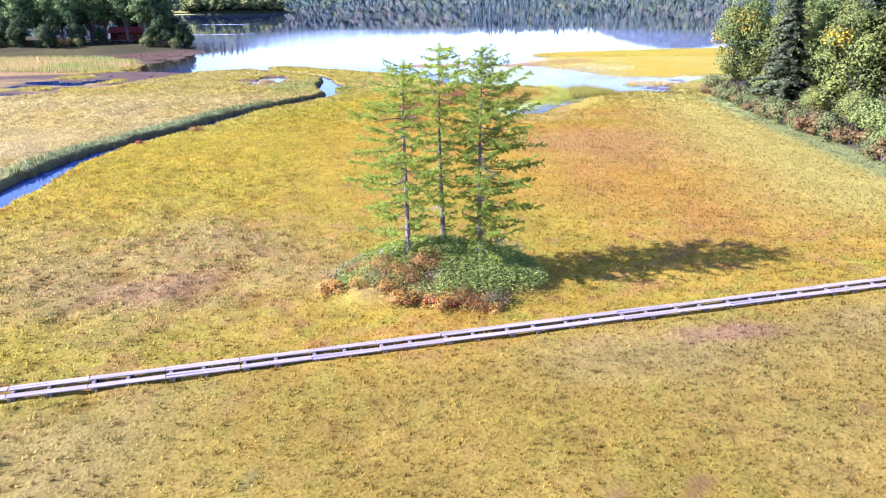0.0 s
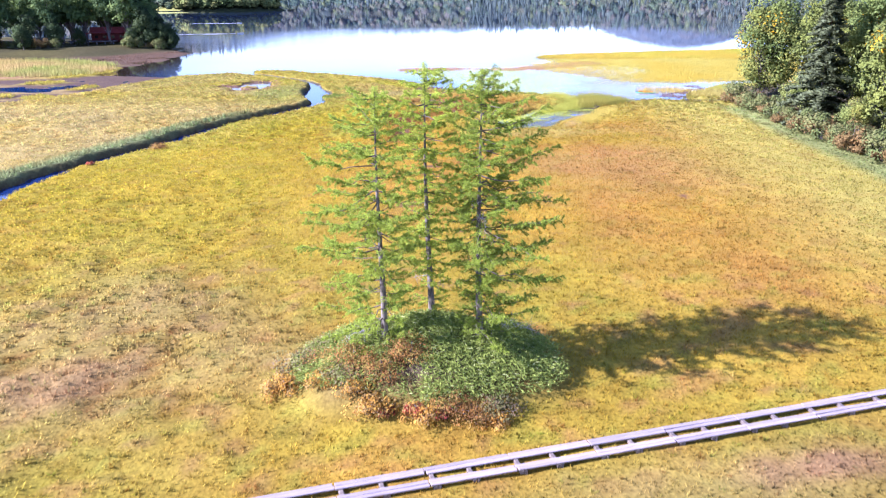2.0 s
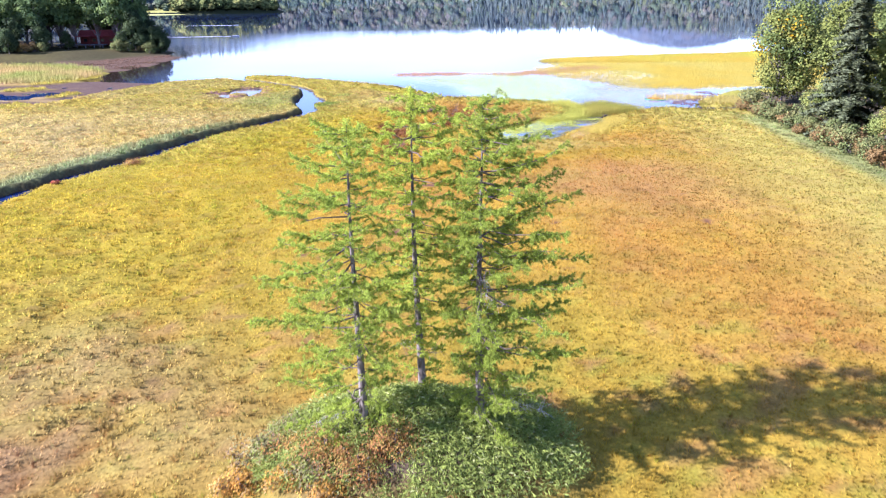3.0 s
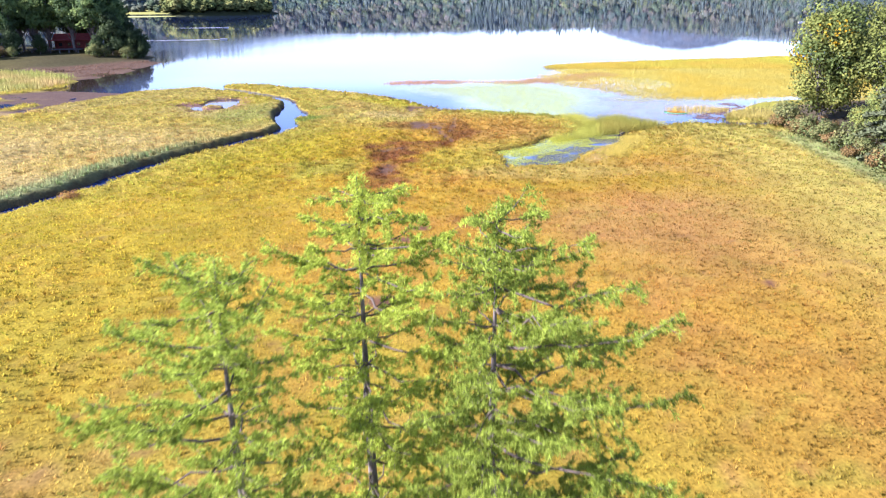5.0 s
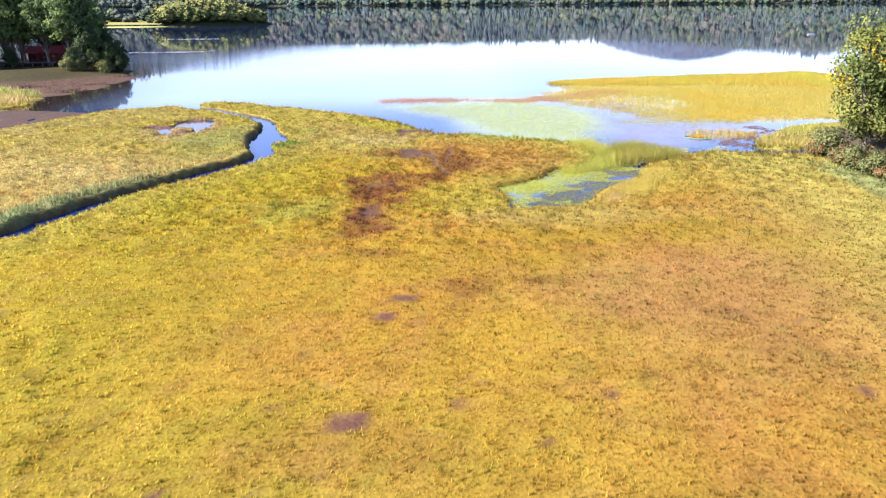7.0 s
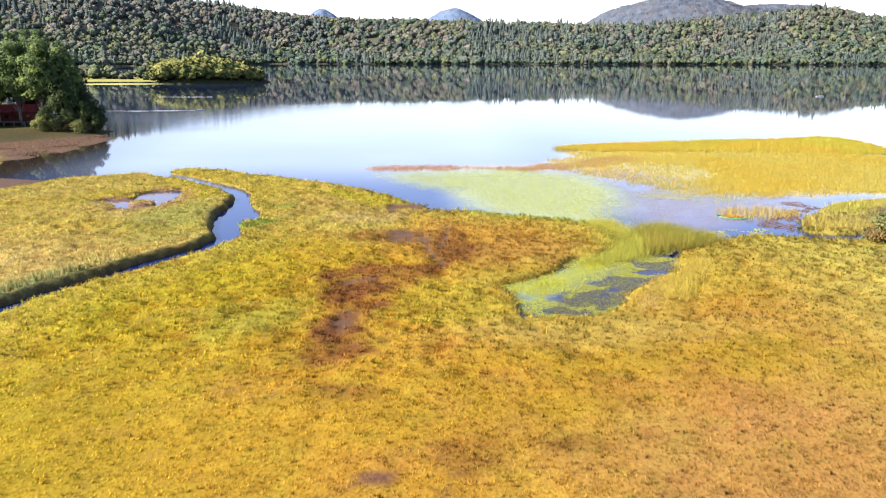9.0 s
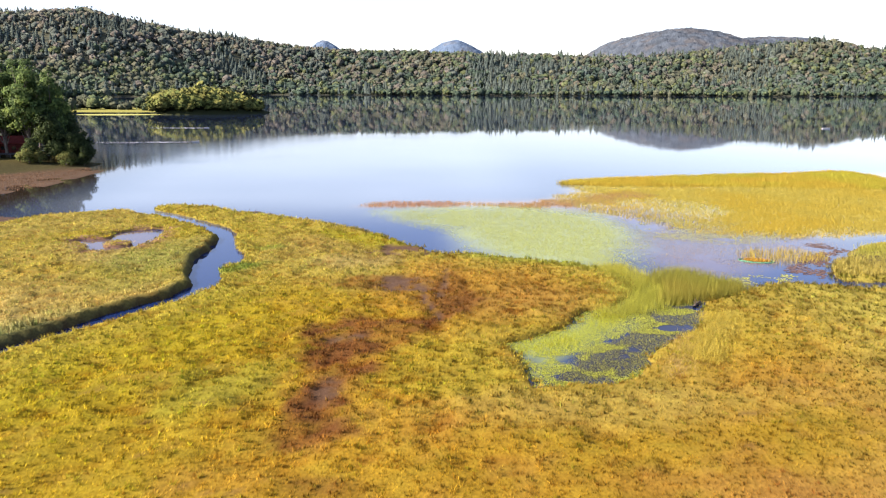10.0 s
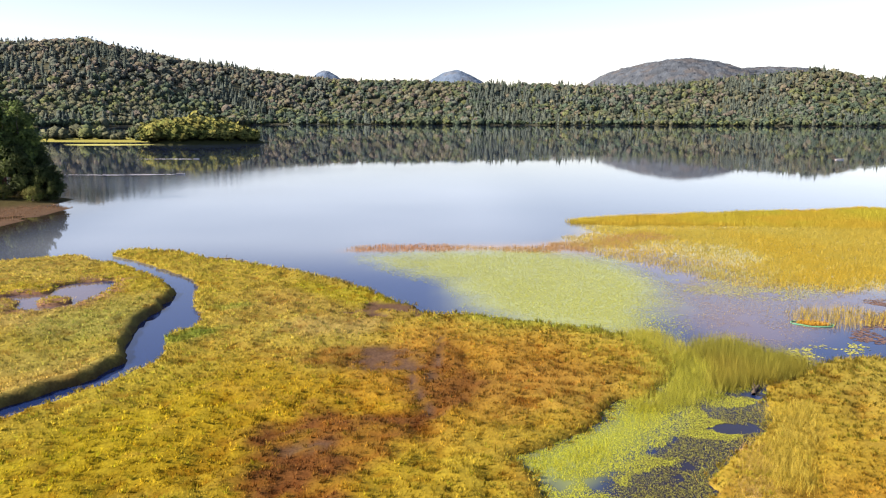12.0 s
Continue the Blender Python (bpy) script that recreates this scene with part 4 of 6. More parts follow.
def larch(x, y, z, lean, height, reach, lowest, branches, tint, label, seed, tuft=0.105, dead=()):
    """A larch: tapering trunk, level limbs in loose whorls, hanging twigs with needle tufts. reach(h, angle) gives a limb's length."""
    gen = np.random.default_rng(seed)
    tree = tagged(new("larch_tree"), label, "tree", "larches on the knoll")
    tree.matrix_world = pose(x, y, z)
    trunk, wood, green = Pile(), Pile(), Pile()
    k = np.linspace(0, 1, 16)
    stem = np.stack([lean[0] * k + 0.07 * np.sin(5 * k + seed), lean[1] * k + 0.05 * np.cos(4 * k + seed), k * height - 0.25], 1)
    radius = 0.20 * (1 - k) ** 1.05 + 0.010 + 0.10 * np.exp(-k * 45)
    trunk.tube(stem, radius, 10)
    for i in range(branches):
        tier = (i // 5 + 0.18 * gen.random() + 0.10 * gen.normal()) / (branches / 5)
        h = min(0.985, lowest + (1 - lowest) * max(tier, 0.0) ** 0.86)
        ang = i * 1.2566 + (i // 5) * 0.75 + gen.normal() * 0.3
        out = np.array([math.cos(ang), math.sin(ang), 0])
        length = min(4.6, reach(h, ang) * (0.6 + 0.5 * gen.random()))
        if length < 0.15:
            continue
        root = np.array([np.interp(h, k, stem[:, j]) for j in range(3)])
        tip = root + out * length + [0, 0, length * (0.22 * h - 0.13 + 0.12 * gen.normal())]
        limb = curve(root, tip, (0, 0, -0.05 * length), 7, 0.10 * length)
        limb[1:-1] += gen.normal(size=(5, 3)) * 0.025 * length
        wood.tube(limb, np.linspace(0.014 + 0.007 * length, 0.005, 7), 5)
        start = 0.14 if gen.random() < 0.8 else 0.5
        count = max(5, int(length / 0.108))
        for t in np.linspace(start, 1.0, count):
            p = np.array([np.interp(t, np.linspace(0, 1, 7), limb[:, j]) for j in range(3)])
            side = np.array([-out[1], out[0], 0]) * gen.choice((-1, 1))
            way = out * gen.uniform(0.15, 0.7) + side * gen.uniform(0.2, 1.0) + [0, 0, gen.uniform(-0.45, 0.35)]
            size = (0.22 + 0.55 * gen.random()) * min(1.0, 0.35 + 0.30 * length) * (1.15 - 0.45 * t)
            q = p + way / np.linalg.norm(way) * size
            wood.tube([p, q], [0.007, 0.003], 3)
            m = max(5, int(size / 0.035))
            s = gen.random(m)[:, None]
            at = p * (1 - s) + q * s + gen.normal(size=(m, 3)) * 0.025
            shade = np.array(tint) * (0.75 + 0.5 * gen.random((m, 1)))
            for r in range(10):
                aim = gen.normal(size=(m, 3)) + way * 0.7 + [0, 0, 0.35]
                green.spikes(at, gen.uniform(0.7, 1.3, m) * tuft, gen.uniform(0.15, 0.22, m) * tuft, aim, gen, shade)
    for r in range(8):
        m = 240
        h = gen.uniform(0.86, 1.0, m)
        at = np.stack([np.interp(h, k, stem[:, j]) for j in range(3)], 1) + gen.normal(size=(m, 3)) * [0.10, 0.10, 0.05]
        green.spikes(at, gen.uniform(0.7, 1.4, m) * tuft, 0.2 * tuft, gen.normal(size=(m, 3)) + [0, 0, 0.6], gen, np.array(tint) * (0.75 + 0.5 * gen.random((m, 1))))
    under(trunk.build("trunk", MAT["larch_bark"], True), tree)
    tagged(under(wood.build("branching", MAT["twig"], True), tree), "thin dark limbs and twigs")
    tagged(under(green.build("crown", MAT["needle"]), tree), "soft light green needle tufts")
    for h, ang, length in dead:
        # bare grey limbs with fine broken twigs
        dry = Pile()
        root = np.array([np.interp(h, k, stem[:, j]) for j in range(3)])
        out = np.array([math.cos(ang), math.sin(ang), -0.15])
        limb = curve(root, root + out * length, (0, 0, 0.06 * length), 6) + np.vstack([np.zeros((1, 3)), gen.normal(size=(5, 3)) * 0.04])
        dry.tube(limb, np.linspace(0.02, 0.005, 6), 5)
        for q in range(int(26 * length)):
            c = limb[gen.integers(1, 6)] + gen.normal(size=3) * 0.05
            e = c + gen.normal(size=3) * [0.22, 0.22, 0.25] * length ** 0.5
            dry.tube([c, (c + e) / 2 + gen.normal(size=3) * 0.03, e], [0.008, 0.006, 0.003], 3)
        tagged(under(dry.build("dead_limb", MAT["dead_wood"], True), tree), "bare bleached dead limb")
    return tree


def side(ang, towards):
    """1 when ang points towards the angle (degrees), -1 away from it."""
    return math.cos(ang - radians(towards))


def ground_at(x, y):
    return float(ground_height(np.array([x]), np.array([y]))[0])


larch(-1.95, 54.4, 1.75, (0.03, -1.5), 14.55,
      lambda h, a: np.interp(h, [0.05, 0.15, 0.3, 0.4, 0.6, 0.8, 0.93, 1.0], [1.7, 2.3, 2.8, 3.2, 2.6, 2.0, 1.6, 0.6]) * 1.1 * (1 + 0.36 * side(a, 180)),
      0.07, 105, (0.34, 0.425, 0.05), "tall slender larch with open light green crown", 1, dead=((0.10, 3.3, 1.9), (0.06, 0.2, 0.9)))
larch(0.63, 57.2, 2.1, (-0.28, -1.6), 15.05,
      lambda h, a: np.interp(h, [0.1, 0.2, 0.4, 0.6, 0.8, 0.9, 1.0], [1.3, 1.7, 1.9, 2.0, 2.3, 2.0, 0.6]) * (1 + 0.1 * side(a, 0)),
      0.11, 105, (0.38, 0.46, 0.05), "tall narrow larch with bare lower trunk", 2, dead=((0.17, 0.4, 1.0), (0.21, 2.8, 0.9)))
larch(3.3, 54.6, 2.25, (-0.17, -0.8), 14.75,
      lambda h, a: np.interp(h, [0.04, 0.12, 0.25, 0.45, 0.6, 0.75, 0.88, 1.0], [1.8, 2.4, 2.5, 3.3, 2.9, 2.5, 1.9, 0.6]) * 1.08 * (1 + 0.48 * side(a, -10)),
      0.06, 140, (0.27, 0.345, 0.04), "tall dense larch with long reaching side limbs", 3, dead=((0.50, -1.3, 1.1), (0.44, -0.9, 1.3), (0.55, -2.0, 0.8), (0.10, -0.2, 2.6)))


def broadleaf(name, label, height, spread, bare, seed, tints, leaves=5200, size=0.42, lobes=26, accent=None, flat=0.75, stems=1):
    """A broadleaf tree or bush at the origin: trunk, limbs, and a crown of leaf sprays gathered in uneven lobes."""
    gen = np.random.default_rng(seed)
    tree = tagged(new(name), label, "tree" if height > 4 else "bush")
    wood, green = Pile(), Pile()
    base = height * bare
    mid = (height + base) / 2
    centres = []
    while len(centres) < lobes:
        p = gen.normal(size=3)
        p /= np.linalg.norm(p)
        p *= gen.random() ** 0.33
        k = 1.0 - 0.25 * max(0, p[2])
        centres.append((p[0] * spread * 0.74 * k, p[1] * spread * 0.74 * k, mid + p[2] * (height - base) * 0.40))
    centres = np.array(centres)
    for st in range(stems):
        foot = np.array([gen.normal() * 0.25 * (stems > 1), gen.normal() * 0.25 * (stems > 1), -0.3])
        top = np.array([gen.normal() * 0.04 * height, gen.normal() * 0.04 * height, height * 0.86])
        stem = curve(foot, top, gen.normal(size=3) * 0.02 * height, 8)
        r0 = 0.017 * height / stems ** 0.5 + 0.02
        wood.tube(stem, np.linspace(r0, 0.02, 8), 7)
        for c in centres[st::stems]:
            t = np.clip((c[2] / height) - 0.18, 0.12, 0.85)
            p = np.array([np.interp(t, np.linspace(0, 1, 8), stem[:, j]) for j in range(3)])
            limb = curve(p, c, (0, 0, -0.06 * height * gen.random()), 4)
            wood.tube(limb, np.linspace(r0 * 0.38, 0.012, 4), 4)
    each, ways = leaves // lobes, []
    for c in centres:
        lobe = spread * gen.uniform(0.24, 0.42)
        d = gen.normal(size=(each, 3))
        d /= np.linalg.norm(d, axis=1, keepdims=True)
        rad = lobe * (0.35 + 0.75 * gen.random((each, 1)) ** 0.5)
        at = c + d * rad * [1, 1, flat]
        col = np.array(tints[gen.integers(0, len(tints))]) * (0.8 + 0.4 * gen.random((each, 1)))
        if accent is not None and gen.random() < accent[1]:
            col = np.where(gen.random((each, 1)) < 0.7, np.array(accent[0]) * (0.85 + 0.3 * gen.random((each, 1))), col)
        face = d + gen.normal(size=(each, 3)) * 0.45 + [0, 0, 0.25]
        green.leaves(at, gen.uniform(0.7, 1.3, each) * size, gen.uniform(0.45, 0.75, each) * size, gen.normal(size=(each, 3)), gen, col, 0.2, face)
        way = d * 0.6 + (at - [0, 0, mid]) / [spread, spread, (height - base) * 0.5] * 0.5 + [0, 0, 0.55] + gen.normal(size=(each, 3)) * 0.2
        ways.append(np.repeat(way / np.linalg.norm(way, axis=1, keepdims=True), 4, axis=0))
    tagged(under(wood.build("trunk", MAT["bark"], True), tree), "grey bark")
    under(green.build("crown", MAT["foliage"], False, np.concatenate(ways)), tree)
    return tree


def fir(name, label, height, spread, seed, tint=(0.05, 0.085, 0.055)):
    """A dark fir with drooping tiers of flat sprays."""
    gen = np.random.default_rng(seed)
    tree = tagged(new(name), label, "tree")
    wood, green = Pile(), Pile()
    wood.tube([(0, 0, -0.3), (0.05, 0, height * 0.5), (0, 0, height)], [0.24, 0.14, 0.015], 8)
    ways = []
    for i in range(150):
        h = ((i + gen.random()) / 150)
        z, ang = height * (0.05 + 0.94 * h), i * 2.399 + gen.normal() * 0.3
        length = (spread * (1 - h) ** 0.75 + 0.15) * (0.55 + 0.6 * gen.random())
        out = np.array([math.cos(ang), math.sin(ang), -0.32 + 0.14 * gen.normal()])
        root = np.array([0, 0, z])
        limb = curve(root, root + out * length, (0, 0, 0.06 * length), 5, 0.08 * length)
        wood.tube(limb, np.linspace(0.022, 0.006, 5), 3)
        n = int(46 * length) + 10
        t = gen.uniform(0.15, 1.05, n)[:, None]
        sidew = np.array([-out[1], out[0], 0]) * gen.normal(size=(n, 1))
        at = root + out * length * t + [0, 0, 1] * (0.08 * length * t ** 2 + 0.24 * length * t * (1 - t)) + sidew * 0.20 * length * (1.1 - t)
        aim = out * 1.0 + sidew * 0.7 + gen.normal(size=(n, 3)) * 0.25
        col = np.array(tint) * (0.8 + 0.6 * gen.random((n, 1)))
        green.leaves(at, gen.uniform(0.4, 0.72, n), gen.uniform(0.22, 0.36, n), aim, gen, col, 0.1, np.tile([0.0, 0.0, 1.0], (n, 1)) + gen.normal(size=(n, 3)) * 0.4)
        way = out * 0.7 + [0, 0, 0.7] + gen.normal(size=(n, 3)) * 0.3
        ways.append(np.repeat(way / np.linalg.norm(way, axis=1, keepdims=True), 4, axis=0))
    tagged(under(wood.build("trunk", MAT["bark"], True), tree), "dark bark")
    under(green.build("crown", MAT["foliage"], False, np.concatenate(ways)), tree)
    return tree


def put(tree, x, y, turn=0.0, size=1.0, sink=0.15):
    tree.matrix_world = pose(x, y, ground_at(x, y) - sink, 0, 0, turn) @ Matrix.Scale(size, 4)
    return tree


def again(tree, x, y, turn, size=1.0, sink=0.15):
    source = tree.matrix_basis.copy()
    tree.matrix_basis = Matrix.Identity(4)
    made = copy_thing(tree, pose(x, y, ground_at(x, y) - sink, 0, 0, turn) @ Matrix.Scale(size, 4))
    tree.matrix_basis = source
    return made


GREENS = [(0.155, 0.20, 0.045), (0.195, 0.235, 0.05), (0.13, 0.175, 0.045), (0.225, 0.245, 0.05)]
YELLOW = (0.72, 0.44, 0.015)
wood_group = "trees at the edge of the eastern wood"
tree_a = tagged(put(broadleaf("broadleaf_tree", "tall green broadleaf tree with yellow sprays", 19, 6.8, 0.02, 31, GREENS, 14000, 0.48, 64, (YELLOW, 0.03)), 59.8, 158), group=wood_group)
tree_b = tagged(put(fir("fir_tree", "tall dark fir with drooping tiers", 21, 5.4, 32, (0.13, 0.155, 0.07)), 57.0, 131), group=wood_group)
tree_c = tagged(put(broadleaf("broadleaf_tree", "broad green tree with layered sprays and pale limbs", 19, 7.0, 0.04, 33, [(0.18, 0.215, 0.045), (0.22, 0.25, 0.05), (0.15, 0.185, 0.045)], 13000, 0.48, 60, (YELLOW, 0.02), 0.6), 61.5, 117), group=wood_group)
tree_d = tagged(put(broadleaf("willow_bush", "low spreading yellow-green bushy tree at the wood's edge", 9.5, 5.0, 0.02, 34, [(0.22, 0.28, 0.07), (0.26, 0.30, 0.07), (0.31, 0.30, 0.06)], 9000, 0.32, 46, None, 0.8, 4), 57.0, 98), group=wood_group)
for src, x, y, turn, k in ((tree_c, 66, 147, 80, 0.95), (tree_a, 66, 134, 200, 1.0), (tree_b, 66, 124, 40, 1.05), (tree_a, 70, 108, 120, 1.0), (tree_c, 70, 96, 10, 1.0),
                           (tree_c, 72, 165, 150, 0.95), (tree_b, 63, 106, 90, 0.85), (tree_d, 59, 88, 140, 0.95), (tree_b, 68, 86, 10, 0.95),
                           (tree_a, 80, 128, 300, 1.05), (tree_a, 66, 78, 30, 0.9), (tree_d, 57, 79, 250, 0.8), (tree_c, 88, 172, 20, 0.95),
                           (tree_d, 59.5, 142, 60, 0.75), (tree_d, 58.5, 123, 300, 0.62), (tree_d, 59, 110, 190, 0.7)):
    again(src, x, y, turn, k)

bush_group = "low bushes at the wood's edge"
bush_a = tagged(put(broadleaf("shrub", "rust-tinted low shrub at the wood's edge", 2.2, 1.8, 0.0, 41, [(0.22, 0.135, 0.045), (0.19, 0.16, 0.05), (0.25, 0.17, 0.06)], 1500, 0.23, 16, None, 0.8, 3), 53.6, 150), group=bush_group)
bush_b = tagged(put(broadleaf("shrub", "dull green low shrub at the wood's edge", 2.4, 1.9, 0.0, 42, [(0.16, 0.20, 0.06), (0.22, 0.23, 0.075)], 1500, 0.23, 16, None, 0.8, 3), 55.5, 146), group=bush_group)
for i in range(56):
    y = 161 - i * 1.45 + rng.normal() * 0.7
    again(bush_a if rng.random() < 0.72 else bush_b, 53.8 + abs(rng.normal()) * 1.7 + (0.6 if y < 110 else 0), y, rng.random() * 360, rng.uniform(0.75, 1.6))

# ---- western headland: wood, lodge, bank ----
head_group = "trees on the western headland"
DARKS = [(0.13, 0.20, 0.06), (0.17, 0.24, 0.065), (0.10, 0.16, 0.055)]
tree_e = tagged(put(broadleaf("headland_tree", "tall dark green tree with bare lower trunk on the headland", 24, 5.4, 0.12, 51, DARKS, 4800, 0.85, 56, None, 0.55), -101, 286), group=head_group)
# low leaf tints paint in the shade that taller trees would throw
tree_f = tagged(put(broadleaf("headland_tree", "rounded lakeside tree on the headland, leaves darkened for shade", 13, 5.0, 0.04, 52, [(0.055, 0.085, 0.032), (0.07, 0.10, 0.035)], 3600, 0.75, 40), -93.5, 280), group=head_group)
for src, x, y, turn, k in ((tree_e, -98.5, 281, 70, 1.08), (tree_e, -95.0, 285, 160, 0.9), (tree_e, -117.5, 282, 220, 1.12), (tree_e, -121, 274, 20, 0.9), (tree_e, -124, 296, 90, 1.05),
                           (tree_e, -131, 281, 130, 1.0), (tree_e, -140, 292, 310, 1.05), (tree_e, -110, 308, 200, 1.0), (tree_f, -97, 293, 100, 1.1), (tree_f, -88.2, 279.0, 40, 0.66),
                           (tree_e, -142, 272, 250, 0.95), (tree_e, -152, 286, 10, 1.05), (tree_e, -162, 272, 70, 0.95), (tree_f, -134, 263, 60, 0.8), (tree_e, -172, 288, 140, 1.05),
                           (tree_f, -150, 260, 180, 0.95), (tree_f, -168, 259, 280, 1.0), 
                           (tree_e, -130, 312, 45, 1.05), (tree_e, -155, 308, 145, 1.05), (tree_e, -104, 302, 280, 0.9), (tree_e, -120, 298, 130, 0.85),
                           (tree_f, -124, 262, 330, 0.6), (tree_f, -112, 300, 30, 1.2), (tree_f, -145, 305, 90, 1.3), (tree_f, -90, 286, 200, 0.8), (tree_e, -106, 283.2, 15, 1.05), (tree_e, -114.5, 285, 190, 1.1), (tree_e, -112, 301, 75, 1.1),
                           (tree_e, -99.5, 295, 330, 1.0), (tree_e, -122, 285, 100, 1.1), (tree_e, -127, 279, 240, 1.0), (tree_f, -85.8, 281, 300, 0.72), (tree_f, -90.5, 277.6, 150, 0.6), (tree_f, -84.6, 278.2, 20, 0.42),
                           (tree_f, -118, 271, 200, 0.75), (tree_f, -126, 268, 80, 0.85), (tree_f, -140, 266, 10, 0.8), (tree_f, -147, 268, 250, 1.0), (tree_f, -158, 265, 120, 0.9),
                           (tree_e, -135, 270, 60, 0.95), (tree_e, -148, 276, 180, 1.0), (tree_e, -158, 280, 300, 1.05), (tree_f, -113, 276, 340, 0.5), (tree_f, -96.5, 275.5, 60, 0.5)):
    again(src, x, y, turn, k)
for i in range(34):
    a = i / 33
    if 0.17 < a < 0.42:
        continue
    again(bush_b if rng.random() < 0.7 else bush_a, -85 - a * 75 + rng.normal(), 276 - 21 * a + 6 * a * a + rng.normal() * 1.2 + (2 if a < 0.3 else 0), rng.random() * 360, rng.uniform(0.8, 1.6))


def planks_material(name, a, b, scale=1.5):
    m, n, l, bs = material(name, 0.85)
    t = noise_node(n, l, scale, 5.0)
    info = n.new("ShaderNodeObjectInfo")
    r = ramp(n, l, t.outputs["Fac"], [(0.3, a), (0.7, b)])
    v = ramp(n, l, info.outputs["Random"], [(0.0, (0.86, 0.86, 0.87)), (1.0, (1.08, 1.06, 1.04))])
    l.new(multiply(n, l, r.outputs["Color"], v.outputs["Color"]), bs.inputs["Base Color"])
    relief(n, l, bs, t.outputs["Fac"], 0.3, 0.01)
    return m


RED_ROOF = planks_material("red_roof", (0.20, 0.028, 0.026), (0.29, 0.05, 0.04))
RED_WALL = planks_material("dark_red_wall", (0.13, 0.025, 0.02), (0.19, 0.04, 0.03))
DARK_GLASS = material("window_glass", 0.1, (0.02, 0.025, 0.03), 0.5)[0]
STONE = planks_material("bank_stone", (0.05, 0.05, 0.05), (0.12, 0.12, 0.11), 2.0)
PALE = planks_material("pale_board", (0.5, 0.48, 0.45), (0.65, 0.62, 0.58))


def lodge(x, y, turn):
    z = ground_at(x, y)
    house = tagged(new("lodge"), "dark red wooden lakeside lodge with red gabled roof", "building")
    house.matrix_world = pose(x, y, z, 0, 0, turn)
    bm = bmesh.new()
    box(bm, 0, 0, 1.5, 11.0, 6.0, 3.0)
    part("wall", bm, RED_WALL, house)
    bm = bmesh.new()
    for s in (-1, 1):
        box(bm, 0, 0, 0, 12.2, 4.0, 0.16, pose(0, s * 1.75, 3.75, -s * 27, 0, 0))
    part("roof", bm, RED_ROOF, house, "weathered red metal roof")
    bm = bmesh.new()
    v = [bm.verts.new(p) for p in ((-5.5, -3, 3), (-5.5, 3, 3), (-5.5, 0, 4.55), (5.5, -3, 3), (5.5, 3, 3), (5.5, 0, 4.55))]
    bm.faces.new(v[:3]), bm.faces.new(v[5:2:-1]), bm.faces.new((v[0], v[3], v[4], v[1]))
    part("gable", bm, RED_WALL, house)
    for i in range(4):
        bm = bmesh.new()
        box(bm, -3.9 + i * 2.6, -3.03, 1.7, 1.2, 0.1, 1.1)
        win = part("window", bm, RED_WALL, house, "dark red window frame")
        bm = bmesh.new()
        box(bm, -3.9 + i * 2.6, -3.09, 1.7, 1.0, 0.05, 0.9)
        part("pane", bm, DARK_GLASS, win)
    bm = bmesh.new()
    box(bm, -4.0, -5.0, 3.1, 4.5, 4.2, 0.14, pose(0, 0, 0, 0, 0, 0))
    part("porch_roof", bm, RED_ROOF, house, "bright red porch roof")
    for px in (-6.0, -2.0):
        bm = bmesh.new()
        box(bm, px, -6.7, 1.5, 0.18, 0.18, 3.05)
        part("post", bm, RED_WALL, house)


lodge(-109.0, 291.5, 10)


def quay():
    bank = tagged(new("landing_stage"), "long dark landing stage before the lodge", "jetty")
    x, y = -111.0, 281.5
    bank.matrix_world = pose(x, y, ground_at(x, y), 0, 0, 8)
    bm = bmesh.new()
    box(bm, 0, 0, 0.85, 15, 2.6, 0.25, None, 0.05)
    part("deck", bm, STONE, bank)
    for i in range(6):
        bm = bmesh.new()
        box(bm, -6.5 + 2.6 * i, -0.9, 0.3, 0.35, 0.35, 1.0)
        part("pier", bm, STONE, bank)


quay()


# ---- boardwalk: two tracks of split logs on sleepers ----
def timber_material(name, dark, light):
    m, n, l, b = material(name, 0.85)
    tc = n.new("ShaderNodeTexCoord")
    mp = n.new("ShaderNodeMapping")
    mp.inputs["Scale"].default_value = (0.6, 9, 9)
    t = n.new("ShaderNodeTexNoise")
    t.inputs["Scale"].default_value, t.inputs["Detail"].default_value = 2.0, 6
    l.new(tc.outputs["Object"], mp.inputs["Vector"]), l.new(mp.outputs["Vector"], t.inputs["Vector"])
    info = n.new("ShaderNodeObjectInfo")
    r = ramp(n, l, t.outputs["Fac"], [(0.3, dark), (0.68, light)])
    v = ramp(n, l, info.outputs["Random"], [(0.0, (0.8, 0.8, 0.82)), (1.0, (1.1, 1.08, 1.05))])
    l.new(multiply(n, l, r.outputs["Color"], v.outputs["Color"]), b.inputs["Base Color"])
    relief(n, l, b, t.outputs["Fac"], 0.4, 0.01)
    return m


TIMBER = timber_material("weathered_plank", (0.23, 0.19, 0.175), (0.36, 0.31, 0.285))
SLEEPER = timber_material("sleeper_wood", (0.10, 0.08, 0.06), (0.20, 0.165, 0.13))


